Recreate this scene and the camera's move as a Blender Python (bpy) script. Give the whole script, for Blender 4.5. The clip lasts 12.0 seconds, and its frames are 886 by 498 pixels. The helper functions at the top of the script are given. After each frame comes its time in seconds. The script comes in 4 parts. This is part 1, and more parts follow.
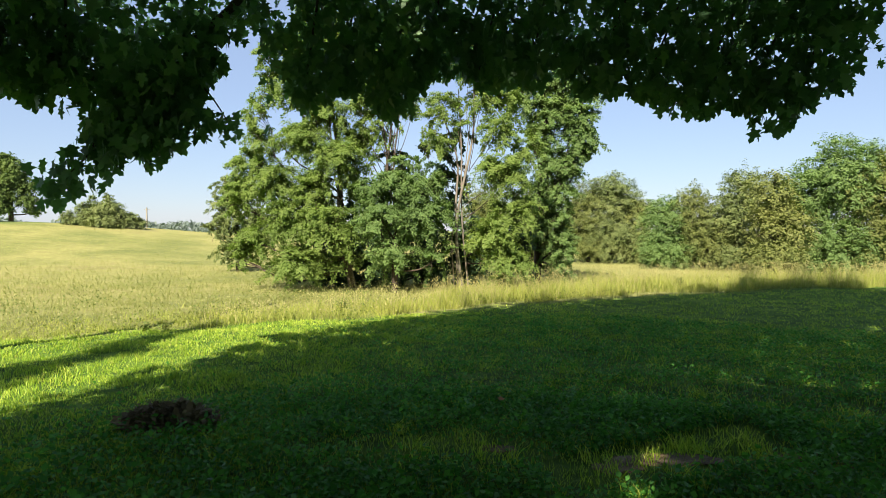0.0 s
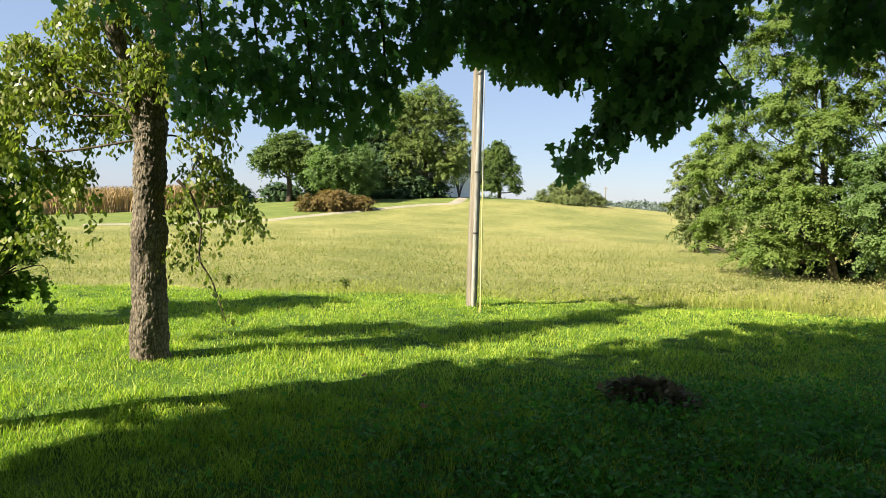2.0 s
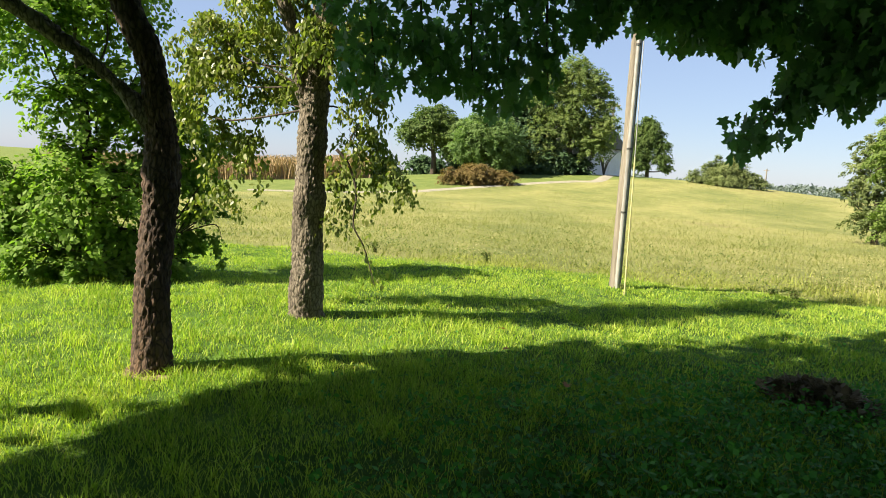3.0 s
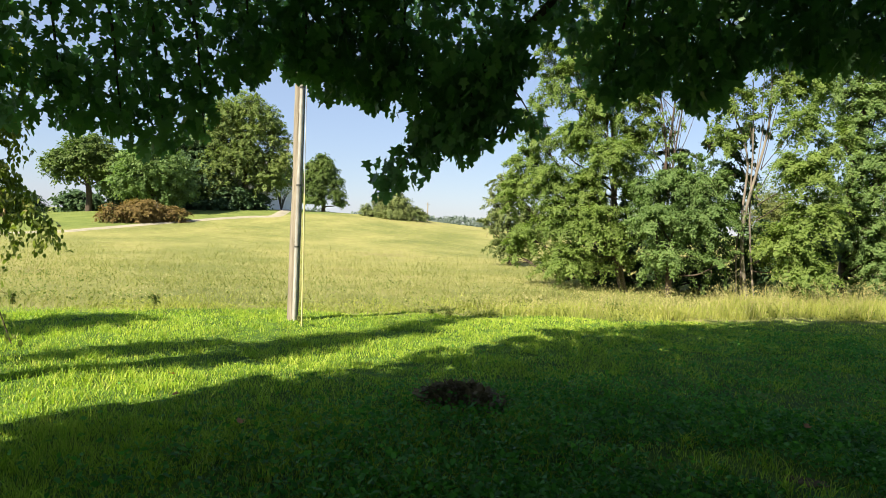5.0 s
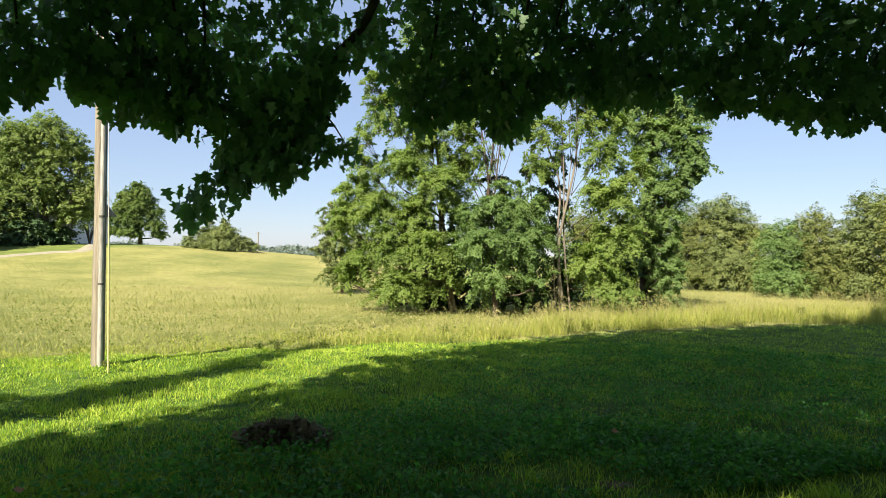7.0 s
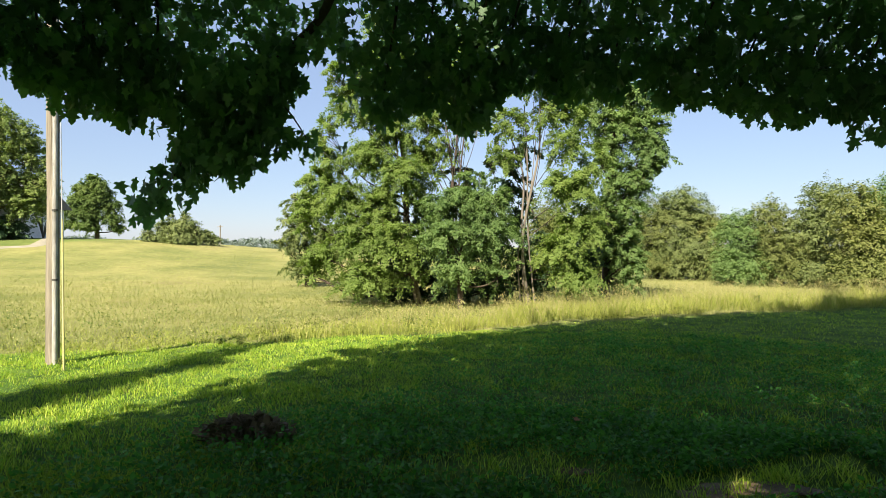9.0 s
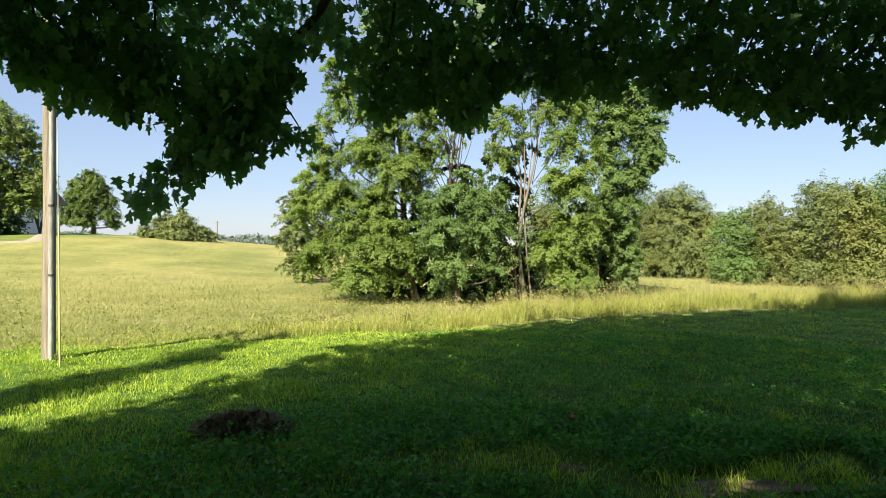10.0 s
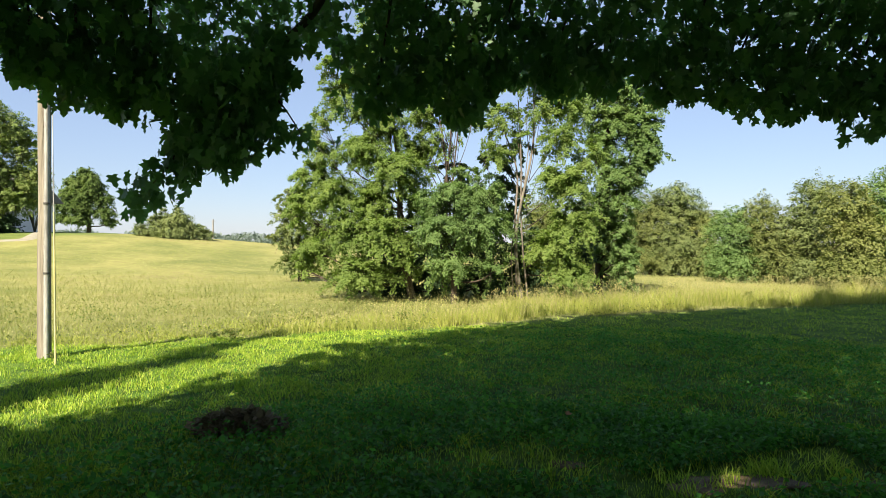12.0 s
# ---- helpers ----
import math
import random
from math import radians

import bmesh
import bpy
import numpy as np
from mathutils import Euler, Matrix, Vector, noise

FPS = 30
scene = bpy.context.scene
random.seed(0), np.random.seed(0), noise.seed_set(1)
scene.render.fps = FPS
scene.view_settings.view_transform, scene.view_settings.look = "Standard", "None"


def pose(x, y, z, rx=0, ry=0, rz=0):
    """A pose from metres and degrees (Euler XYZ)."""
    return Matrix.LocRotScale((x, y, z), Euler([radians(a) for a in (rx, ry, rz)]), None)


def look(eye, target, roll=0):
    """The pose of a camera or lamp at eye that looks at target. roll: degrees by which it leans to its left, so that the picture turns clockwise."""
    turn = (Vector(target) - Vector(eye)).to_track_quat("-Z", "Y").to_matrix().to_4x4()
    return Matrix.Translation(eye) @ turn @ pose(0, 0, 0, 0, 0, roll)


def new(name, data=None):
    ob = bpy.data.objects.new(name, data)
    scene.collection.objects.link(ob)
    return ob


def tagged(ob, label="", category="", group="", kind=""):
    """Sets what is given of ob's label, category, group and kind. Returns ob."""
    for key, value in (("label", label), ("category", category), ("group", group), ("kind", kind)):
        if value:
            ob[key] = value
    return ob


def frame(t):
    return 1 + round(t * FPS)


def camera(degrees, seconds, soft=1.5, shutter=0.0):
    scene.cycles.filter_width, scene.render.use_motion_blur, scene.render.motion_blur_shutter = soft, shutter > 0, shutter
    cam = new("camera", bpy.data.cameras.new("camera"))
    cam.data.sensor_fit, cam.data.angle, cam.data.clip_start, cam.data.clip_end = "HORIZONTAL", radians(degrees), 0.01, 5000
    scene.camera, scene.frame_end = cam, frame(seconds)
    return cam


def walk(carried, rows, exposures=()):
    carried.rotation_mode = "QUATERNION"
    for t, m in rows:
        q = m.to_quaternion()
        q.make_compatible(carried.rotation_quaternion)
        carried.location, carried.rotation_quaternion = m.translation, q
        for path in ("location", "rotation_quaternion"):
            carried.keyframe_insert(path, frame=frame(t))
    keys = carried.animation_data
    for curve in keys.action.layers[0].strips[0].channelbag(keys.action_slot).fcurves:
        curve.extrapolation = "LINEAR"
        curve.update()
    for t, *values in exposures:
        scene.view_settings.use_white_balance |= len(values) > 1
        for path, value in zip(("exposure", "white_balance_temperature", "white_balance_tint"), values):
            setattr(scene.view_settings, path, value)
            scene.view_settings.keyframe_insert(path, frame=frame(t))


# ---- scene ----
cam = camera(68.2, 12.0, soft=0.75)
EYE_Z = 1.6
# seconds, eye x, y, z above the standing height, yaw to the left, pitch, roll
PATH = [
    (0.0, 0.086, -0.049, 0.011, -4.96, -1.58, 0.34), (0.5, 0.051, -0.031, 0.002, 1.89, -2.74, 1.22), (1.0, -0.051, 0.010, -0.016, 12.79, -3.26, 1.57),
    (1.5, -0.153, -0.015, -0.012, 22.50, -3.88, 2.04), (2.0, -0.261, 0.051, -0.008, 33.06, -4.03, 1.64), (2.5, -0.323, 0.041, -0.020, 39.20, -5.66, 3.16),
    (2.7, -0.345, 0.035, -0.026, 42.45, -6.45, 3.30), (3.0, -0.360, 0.030, -0.028, 45.00, -6.70, 3.40), (3.5, -0.330, 0.025, -0.020, 41.00, -5.70, 3.40),
    (3.9, -0.270, 0.020, -0.012, 35.20, -4.65, 3.30), (4.3, -0.210, 0.016, -0.007, 31.15, -4.15, 3.15), (4.5, -0.181, 0.014, -0.005, 30.09, -4.15, 3.05),
    (4.7, -0.168, -0.020, -0.006, 25.60, -3.45, 2.85), (5.0, -0.138, -0.089, -0.006, 17.83, -2.27, 2.47), (5.5, -0.105, -0.006, -0.012, 10.28, -0.28, 1.12),
    (6.0, -0.080, 0.018, -0.009, 7.87, 1.14, 2.43), (6.5, -0.055, 0.022, -0.006, 6.21, 1.09, 1.32), (7.0, -0.033, 0.017, 0.002, 3.57, 0.50, 0.70),
    (9.0, -0.004, 0.012, 0.006, 0.56, -0.20, 0.23), (9.5, -0.005, 0.012, 0.005, 0.35, -0.49, 0.31), (10.0, -0.003, 0.008, 0.005, 0.31, -0.46, 0.46),
    (10.5, -0.007, 0.010, 0.006, 0.39, -0.43, 0.52), (11.0, -0.002, 0.006, 0.004, 0.12, -0.41, 0.28), (11.5, -0.003, 0.005, 0.001, -0.06, -0.57, 0.37),
    (12.0, 0.000, 0.000, 0.000, 0.00, -0.60, 0.45)]


def gaze(x, y, z, yaw, pitch, roll):
    a, b = radians(yaw), radians(pitch)
    eye = Vector((x, y, z + EYE_Z))
    return look(eye, eye + Vector((-math.sin(a) * math.cos(b), math.cos(a) * math.cos(b), math.sin(b))), roll)


walk(cam, [(t, gaze(*p)) for t, *p in PATH])

# ---- light ----
SUN_EL, SUN_WAY = radians(40), Vector((0.41, 0.91, 0)).normalized()      # SUN_WAY: where shadows fall
world = bpy.data.worlds.new("sky")
scene.world = world
world.use_nodes = True
wn = world.node_tree
sky = wn.nodes.new("ShaderNodeTexSky")
sky.sky_type, sky.sun_disc = "NISHITA", False
sky.sun_elevation, sky.sun_rotation = SUN_EL, math.atan2(-SUN_WAY.x, -SUN_WAY.y)
sky.air_density, sky.dust_density, sky.ozone_density = 1.0, 0.3, 2.0
haze = wn.nodes.new("ShaderNodeMix")
haze.data_type = "RGBA"
haze.inputs[0].default_value, haze.inputs[7].default_value = 0.6, (2.55, 3.15, 4.7, 1)        # an even summer haze over the clear sky
wn.links.new(sky.outputs[0], haze.inputs[6])
wn.links.new(haze.outputs[2], wn.nodes["Background"].inputs[0])
wn.nodes["Background"].inputs[1].default_value = 0.058
sun = new("sun", bpy.data.lights.new("sun", "SUN"))
sun.data.energy, sun.data.angle, sun.data.color = 5.5, radians(0.55), (1.0, 0.885, 0.67)
TO_SUN = Vector((-SUN_WAY.x * math.cos(SUN_EL), -SUN_WAY.y * math.cos(SUN_EL), math.sin(SUN_EL)))
sun.matrix_world = look(TO_SUN * 60, (0, 0, 0))
scene.view_settings.exposure = 1.56


# ---- materials ----
def nodes_of(name):
    m = bpy.data.materials.new(name)
    m.use_nodes = True
    return m, m.node_tree, m.node_tree.nodes["Principled BSDF"]


def add(nt, kind, **values):
    n = nt.nodes.new(kind)
    for key, v in values.items():
        n.inputs[key].default_value = v
    return n


def ramp(nt, source, stops):
    r = nt.nodes.new("ShaderNodeValToRGB")
    while len(r.color_ramp.elements) < len(stops):
        r.color_ramp.elements.new(0.5)
    for e, (p, c) in zip(r.color_ramp.elements, stops):
        e.position, e.color = p, (*c, 1)
    nt.links.new(source, r.inputs[0])
    return r.outputs[0]


def blend(nt, kind, fac, a, b):
    m = nt.nodes.new("ShaderNodeMix")
    m.data_type, m.blend_type = "RGBA", kind
    for source, socket in ((fac, m.inputs[0]), (a, m.inputs[6]), (b, m.inputs[7])):
        if isinstance(source, (int, float)):
            socket.default_value = source
        elif isinstance(source, tuple):
            socket.default_value = (*source, 1)
        else:
            nt.links.new(source, socket)
    return m.outputs[2]


def noise_tex(nt, scale, detail=4.0, rough=0.6, stretch=None):
    c = nt.nodes.new("ShaderNodeTexCoord").outputs["Object"]
    if stretch:
        mp = nt.nodes.new("ShaderNodeMapping")
        mp.inputs["Scale"].default_value = stretch
        nt.links.new(c, mp.inputs[0])
        c = mp.outputs[0]
    n = add(nt, "ShaderNodeTexNoise", Scale=scale, Detail=detail, Roughness=rough)
    nt.links.new(c, n.inputs["Vector"])
    return n.outputs["Fac"]


def leafy(name, dark, mid, light, thin=0.35, patch=0.5, rough=0.6, rare=None, gloss=0.15, even=0.58):
    """Leaves or blades: colour by piece and by patch, light shining through."""
    m, nt, bsdf = nodes_of(name)
    rnd = nt.nodes.new("ShaderNodeNewGeometry").outputs["Random Per Island"]
    stops = [(0.0, dark), (0.5, mid), (1.0, light)] if rare is None else [(0.0, dark), (0.48, mid), (0.93, light), (0.98, rare)]
    a = ramp(nt, rnd, stops)
    b = ramp(nt, noise_tex(nt, patch, 3), [(0.3, dark), (0.55, mid), (0.75, light)])
    col = blend(nt, "MIX", even, a, b)
    nt.links.new(col, bsdf.inputs["Base Color"])
    bsdf.inputs["Roughness"].default_value = rough
    bsdf.inputs["Specular IOR Level"].default_value = gloss
    tr = nt.nodes.new("ShaderNodeBsdfTranslucent")
    nt.links.new(blend(nt, "MULTIPLY", 1.0, col, (1.08, 1.28, 0.5)), tr.inputs[0])
    mx = add(nt, "ShaderNodeMixShader", Fac=thin)
    nt.links.new(bsdf.outputs[0], mx.inputs[1])
    nt.links.new(tr.outputs[0], mx.inputs[2])
    nt.links.new(mx.outputs[0], nt.nodes["Material Output"].inputs[0])
    return m


def solid(name, stops, scale, rough=0.8, bump=0.0, stretch=None, fine=40.0, metal=0.0, cracks=0.0):
    """A rough surface with patches of colour at one scale and grain at a finer one."""
    m, nt, bsdf = nodes_of(name)
    col = ramp(nt, noise_tex(nt, scale, 6, 0.65, stretch), stops)
    grain = noise_tex(nt, fine, 3, 0.6, stretch)
    col = blend(nt, "MULTIPLY", 0.7, col, ramp(nt, grain, [(0.3, (0.62, 0.62, 0.62)), (0.7, (1.2, 1.2, 1.2))]))
    if cracks:
        vo = add(nt, "ShaderNodeTexVoronoi", Scale=cracks)
        vo.feature = "DISTANCE_TO_EDGE"
        mp = nt.nodes.new("ShaderNodeMapping")
        mp.inputs["Scale"].default_value = (1, 1, 0.45)
        nt.links.new(nt.nodes.new("ShaderNodeTexCoord").outputs["Object"], mp.inputs[0])
        nt.links.new(mp.outputs[0], vo.inputs["Vector"])
        grain = vo.outputs["Distance"]
        col = blend(nt, "MULTIPLY", 0.8, col, ramp(nt, grain, [(0.02, (0.25, 0.23, 0.2)), (0.16, (1.15, 1.15, 1.15))]))
    nt.links.new(col, bsdf.inputs["Base Color"])
    bsdf.inputs["Roughness"].default_value, bsdf.inputs["Metallic"].default_value = rough, metal
    if bump:
        bp = add(nt, "ShaderNodeBump", Strength=bump, Distance=0.02)
        nt.links.new(grain, bp.inputs["Height"])
        nt.links.new(bp.outputs[0], bsdf.inputs["Normal"])
    return m


M_MAPLE = leafy("maple_leaf", (0.08, 0.175, 0.09), (0.12, 0.235, 0.12), (0.175, 0.30, 0.145), thin=0.5, rough=0.42, gloss=0.45)
M_LOCUST = leafy("locust_leaf", (0.11, 0.17, 0.048), (0.16, 0.225, 0.062), (0.22, 0.28, 0.078), thin=0.45)
M_DENSE = leafy("understorey_leaf", (0.08, 0.14, 0.052), (0.14, 0.215, 0.076), (0.21, 0.28, 0.10), thin=0.4)
M_GREYLEAF = leafy("grey_green_leaf", (0.095, 0.13, 0.055), (0.15, 0.185, 0.072), (0.205, 0.235, 0.09), thin=0.3)
M_WOOD = leafy("hedgerow_leaf", (0.10, 0.125, 0.045), (0.15, 0.176, 0.06), (0.215, 0.228, 0.08), thin=0.35, patch=0.25)
M_YARD = leafy("yard_tree_leaf", (0.105, 0.16, 0.058), (0.175, 0.23, 0.078), (0.29, 0.32, 0.12), thin=0.45, patch=0.2)
# greyed towards blue for distance haze; dark enough to pass for copse shade
M_HAZED_DARK = leafy("hazed_dark_leaf", (0.035, 0.066, 0.034), (0.055, 0.098, 0.045), (0.085, 0.14, 0.055), thin=0.25, patch=0.3)
M_RUSSET = leafy("russet_leaf", (0.10, 0.07, 0.03), (0.17, 0.12, 0.045), (0.20, 0.17, 0.06), thin=0.25)
M_HICKORY = leafy("hickory_leaf", (0.10, 0.135, 0.034), (0.175, 0.215, 0.05), (0.35, 0.36, 0.11), thin=0.48, patch=1.2, rare=(0.36, 0.25, 0.08), rough=0.4, gloss=0.45)
M_THICKET = leafy("thicket_leaf", (0.11, 0.19, 0.04), (0.18, 0.285, 0.052), (0.26, 0.355, 0.068), thin=0.5)
M_DEAD_GREEN = leafy("weed_green", (0.08, 0.115, 0.034), (0.13, 0.17, 0.048), (0.19, 0.22, 0.07), thin=0.4)
M_CORN = leafy("dry_corn", (0.22, 0.15, 0.08), (0.34, 0.24, 0.14), (0.46, 0.35, 0.21), thin=0.2, patch=0.3)
M_LAWN = leafy("lawn_blade", (0.09, 0.185, 0.024), (0.285, 0.41, 0.05), (0.62, 0.63, 0.125), thin=0.45, patch=0.9, rare=(0.46, 0.38, 0.16), rough=0.5, gloss=0.22, even=0.42)
# weed green made deep to carry the shade tone of the maple's shadow
M_SHADE_WEED = leafy("shade_weed_leaf", (0.026, 0.10, 0.022), (0.075, 0.24, 0.045), (0.15, 0.38, 0.065), thin=0.42, patch=1.0, rough=0.5, gloss=0.15, even=0.4)
M_MEADOW = leafy("meadow_blade", (0.16, 0.19, 0.062), (0.225, 0.24, 0.085), (0.31, 0.295, 0.125), thin=0.4, patch=0.35, rare=(0.42, 0.33, 0.18))
M_SEED = leafy("seed_head", (0.24, 0.23, 0.09), (0.36, 0.33, 0.15), (0.50, 0.45, 0.23), thin=0.35, patch=0.4)
M_EDGE = leafy("edge_blade", (0.17, 0.22, 0.05), (0.31, 0.34, 0.085), (0.46, 0.44, 0.13), thin=0.42, patch=0.6, rare=(0.46, 0.40, 0.18))
M_HEADS = leafy("meadow_head", (0.17, 0.19, 0.06), (0.32, 0.31, 0.14), (0.50, 0.44, 0.27), thin=0.3, patch=0.5)
M_DEAD = leafy("dead_stalk", (0.06, 0.048, 0.027), (0.13, 0.10, 0.06), (0.27, 0.215, 0.135), thin=0.05, patch=5)
M_BARK = solid("bark_dark", [(0.3, (0.032, 0.023, 0.016)), (0.55, (0.068, 0.05, 0.036)), (0.75, (0.115, 0.09, 0.066))], 3.0, 0.9, 0.9, (1, 1, 0.35), 26)
M_BARK_GREY = solid("bark_grey", [(0.3, (0.07, 0.055, 0.04)), (0.55, (0.15, 0.125, 0.095)), (0.78, (0.27, 0.235, 0.185))], 3.5, 0.9, 0.9, (1, 1, 0.4), 26, cracks=26)
M_BARK_RED = solid("bark_reddish", [(0.3, (0.026, 0.015, 0.01)), (0.55, (0.06, 0.036, 0.023)), (0.78, (0.135, 0.082, 0.05))], 2.2, 0.88, 0.9, (1, 1, 0.3), 24, cracks=24)
M_BARK_PALE = solid("bark_pale", [(0.3, (0.09, 0.08, 0.064)), (0.6, (0.17, 0.15, 0.125)), (0.8, (0.25, 0.225, 0.19))], 2.5, 0.85, 0.6, (1, 1, 0.3), 22)
M_POLE = solid("weathered_pole", [(0.25, (0.09, 0.074, 0.056)), (0.5, (0.20, 0.175, 0.14)), (0.75, (0.32, 0.285, 0.235))], 9.0, 0.88, 0.9, (1, 1, 0.05), 45)
M_STEEL = solid("galvanised_pipe", [(0.3, (0.24, 0.235, 0.225)), (0.5, (0.36, 0.355, 0.34)), (0.7, (0.48, 0.48, 0.46))], 5.0, 0.42, 0.2, (1, 1, 0.15), 40, 0.3)
M_STRAP = solid("dark_strap", [(0.3, (0.03, 0.03, 0.03)), (0.7, (0.07, 0.065, 0.06))], 20.0, 0.6)
M_GUARD = solid("yellow_guard", [(0.3, (0.34, 0.32, 0.13)), (0.7, (0.46, 0.43, 0.2))], 6.0, 0.55)
M_WHITE = solid("white_siding", [(0.3, (0.66, 0.66, 0.64)), (0.7, (0.80, 0.80, 0.78))], 1.5, 0.7)
M_ROOF = solid("roof_shingle", [(0.3, (0.10, 0.095, 0.09)), (0.7, (0.17, 0.16, 0.15))], 1.2, 0.9, 0.3)
M_GLASS = solid("dark_window", [(0.3, (0.02, 0.025, 0.03)), (0.7, (0.04, 0.045, 0.05))], 2.0, 0.08)
M_DRIVE = solid("pale_gravel", [(0.3, (0.20, 0.185, 0.14)), (0.7, (0.31, 0.285, 0.225))], 1.5, 0.95, 0.4)
M_SOIL = solid("dark_soil", [(0.3, (0.07, 0.05, 0.022)), (0.55, (0.15, 0.105, 0.048)), (0.8, (0.25, 0.19, 0.09))], 9.0, 0.95, 0.8, None, 45)
M_TAN = solid("tan_soil", [(0.3, (0.09, 0.06, 0.035)), (0.55, (0.17, 0.12, 0.075)), (0.8, (0.26, 0.195, 0.125))], 7.0, 0.95, 0.7, None, 40)
M_RUST = leafy("dry_leaf", (0.25, 0.11, 0.05), (0.34, 0.16, 0.07), (0.42, 0.22, 0.10), thin=0.2, patch=8)
M_CREST = leafy("crest_leaf", (0.055, 0.095, 0.03), (0.10, 0.15, 0.045), (0.17, 0.215, 0.065), thin=0.35, patch=0.4)
# distance haze is put into this leaf colour as blue-grey
M_FAR = leafy("hazed_far_leaf", (0.10, 0.13, 0.125), (0.13, 0.165, 0.155), (0.16, 0.195, 0.18), thin=0.2, patch=0.05)


def ground_material():
    """Soil and thatch under the grass: green lawn near, straw meadow past its edge, bare soil in small patches."""
    m, nt, bsdf = nodes_of("grass_ground")
    geo = nt.nodes.new("ShaderNodeNewGeometry").outputs["Position"]
    sep = nt.nodes.new("ShaderNodeSeparateXYZ")
    nt.links.new(geo, sep.inputs[0])

    def calc(op, a, b):
        n = nt.nodes.new("ShaderNodeMath")
        n.operation = op
        for source, s in zip((a, b), n.inputs):
            if isinstance(source, (int, float)):
                s.default_value = source
            else:
                nt.links.new(source, s)
        return n.outputs[0]
    edge = calc("SUBTRACT", sep.outputs[1], calc("ADD", calc("MULTIPLY", sep.outputs[0], 0.57), 15.6))
    edge = calc("ADD", edge, calc("MULTIPLY", calc("SUBTRACT", noise_tex(nt, 0.5, 3), 0.5), 2.2))
    fac = nt.nodes.new("ShaderNodeMapRange")
    fac.inputs["From Min"].default_value, fac.inputs["From Max"].default_value = -0.5, 0.5
    nt.links.new(edge, fac.inputs["Value"])
    lawn = ramp(nt, noise_tex(nt, 1.6, 6), [(0.28, (0.03, 0.06, 0.014)), (0.5, (0.065, 0.125, 0.02)), (0.72, (0.13, 0.205, 0.03))])
    lawn = blend(nt, "MIX", ramp(nt, noise_tex(nt, 9.0, 4), [(0.58, (0, 0, 0)), (0.75, (0.4, 0.4, 0.4))]), lawn, (0.045, 0.055, 0.022))
    meadow = ramp(nt, noise_tex(nt, 0.11, 7, 0.62), [(0.30, (0.105, 0.125, 0.045)), (0.44, (0.165, 0.18, 0.065)), (0.56, (0.245, 0.24, 0.095)), (0.72, (0.18, 0.165, 0.08))])
    meadow = blend(nt, "MULTIPLY", 0.6, meadow, ramp(nt, noise_tex(nt, 2.2, 5, 0.7), [(0.3, (0.65, 0.68, 0.6)), (0.7, (1.25, 1.22, 1.15))]))
    yard = nt.nodes.new("ShaderNodeMapRange")        # mown grass again beyond the drive
    yard.inputs["From Min"].default_value, yard.inputs["From Max"].default_value = 0.0, 1.0
    nt.links.new(calc("SUBTRACT", calc("SUBTRACT", calc("MULTIPLY", sep.outputs[1], 0.3), sep.outputs[0]), 43.3), yard.inputs["Value"])
    mown = ramp(nt, noise_tex(nt, 0.8, 6), [(0.3, (0.095, 0.13, 0.034)), (0.7, (0.16, 0.195, 0.055))])
    col = blend(nt, "MIX", yard.outputs[0], blend(nt, "MIX", fac.outputs[0], lawn, meadow), mown)
    nt.links.new(col, bsdf.inputs["Base Color"])
    bsdf.inputs["Roughness"].default_value = 0.95
    bsdf.inputs["Specular IOR Level"].default_value = 0.1
    bp = add(nt, "ShaderNodeBump", Strength=0.8, Distance=0.12)
    nt.links.new(noise_tex(nt, 5.0, 6, 0.7), bp.inputs["Height"])
    nt.links.new(bp.outputs[0], bsdf.inputs["Normal"])
    return m


M_GROUND = ground_material()

# ---- shapes ----
RNG = np.random.default_rng(7)


def height(x, y):
    """The lie of the land: a lawn that dips away, and a low hill across the meadow."""
    x, y = np.asarray(x, float), np.asarray(y, float)
    d = np.hypot(x, y)
    c, s = math.cos(0.68), math.sin(0.68)
    u, v = (x + 32.4) * c + (y - 55.7) * s, -(x + 32.4) * s + (y - 55.7) * c
    z = -0.61 * (1 - np.exp(-(d / 16) ** 1.3)) + 2.815 * np.exp(-(u / 20.8) ** 2 / 2 - (v / 13.4) ** 2 / 2)
    lump = 0.022 * np.sin(1.9 * x + 0.8 * y + 0.4) * np.sin(2.3 * y - 0.7 * x) + 0.045 * np.sin(0.63 * x - 0.4 * y + 1) * np.sin(0.55 * y + 0.31 * x + 2) + 0.012 * np.sin(4.3 * x + 1.7) * np.sin(5.1 * y)
    z = z + lump * np.clip((40 - d) / 25, 0, 1) * np.clip(d / 4, 0, 1)
    return z - 0.5 * (1 - np.exp(-(np.maximum(d - 70, 0) / 120) ** 2))


def ground_z(x, y):
    return float(height(x, y))


def raw_mesh(name, verts, loops, sizes, material, smooth=False):
    """A mesh from arrays: vertices, vertex numbers of all corners, corners per face."""
    me = bpy.data.meshes.new(name)
    me.vertices.add(len(verts))
    me.vertices.foreach_set("co", np.ascontiguousarray(verts, np.float32).ravel())
    me.loops.add(len(loops))
    me.loops.foreach_set("vertex_index", np.ascontiguousarray(loops, np.int32))
    me.polygons.add(len(sizes))
    starts = np.concatenate([[0], np.cumsum(sizes)[:-1]]).astype(np.int32)
    me.polygons.foreach_set("loop_start", starts)
    me.update(calc_edges=True)
    if smooth:
        me.polygons.foreach_set("use_smooth", np.ones(len(sizes), bool))
    me.materials.append(material)
    return me


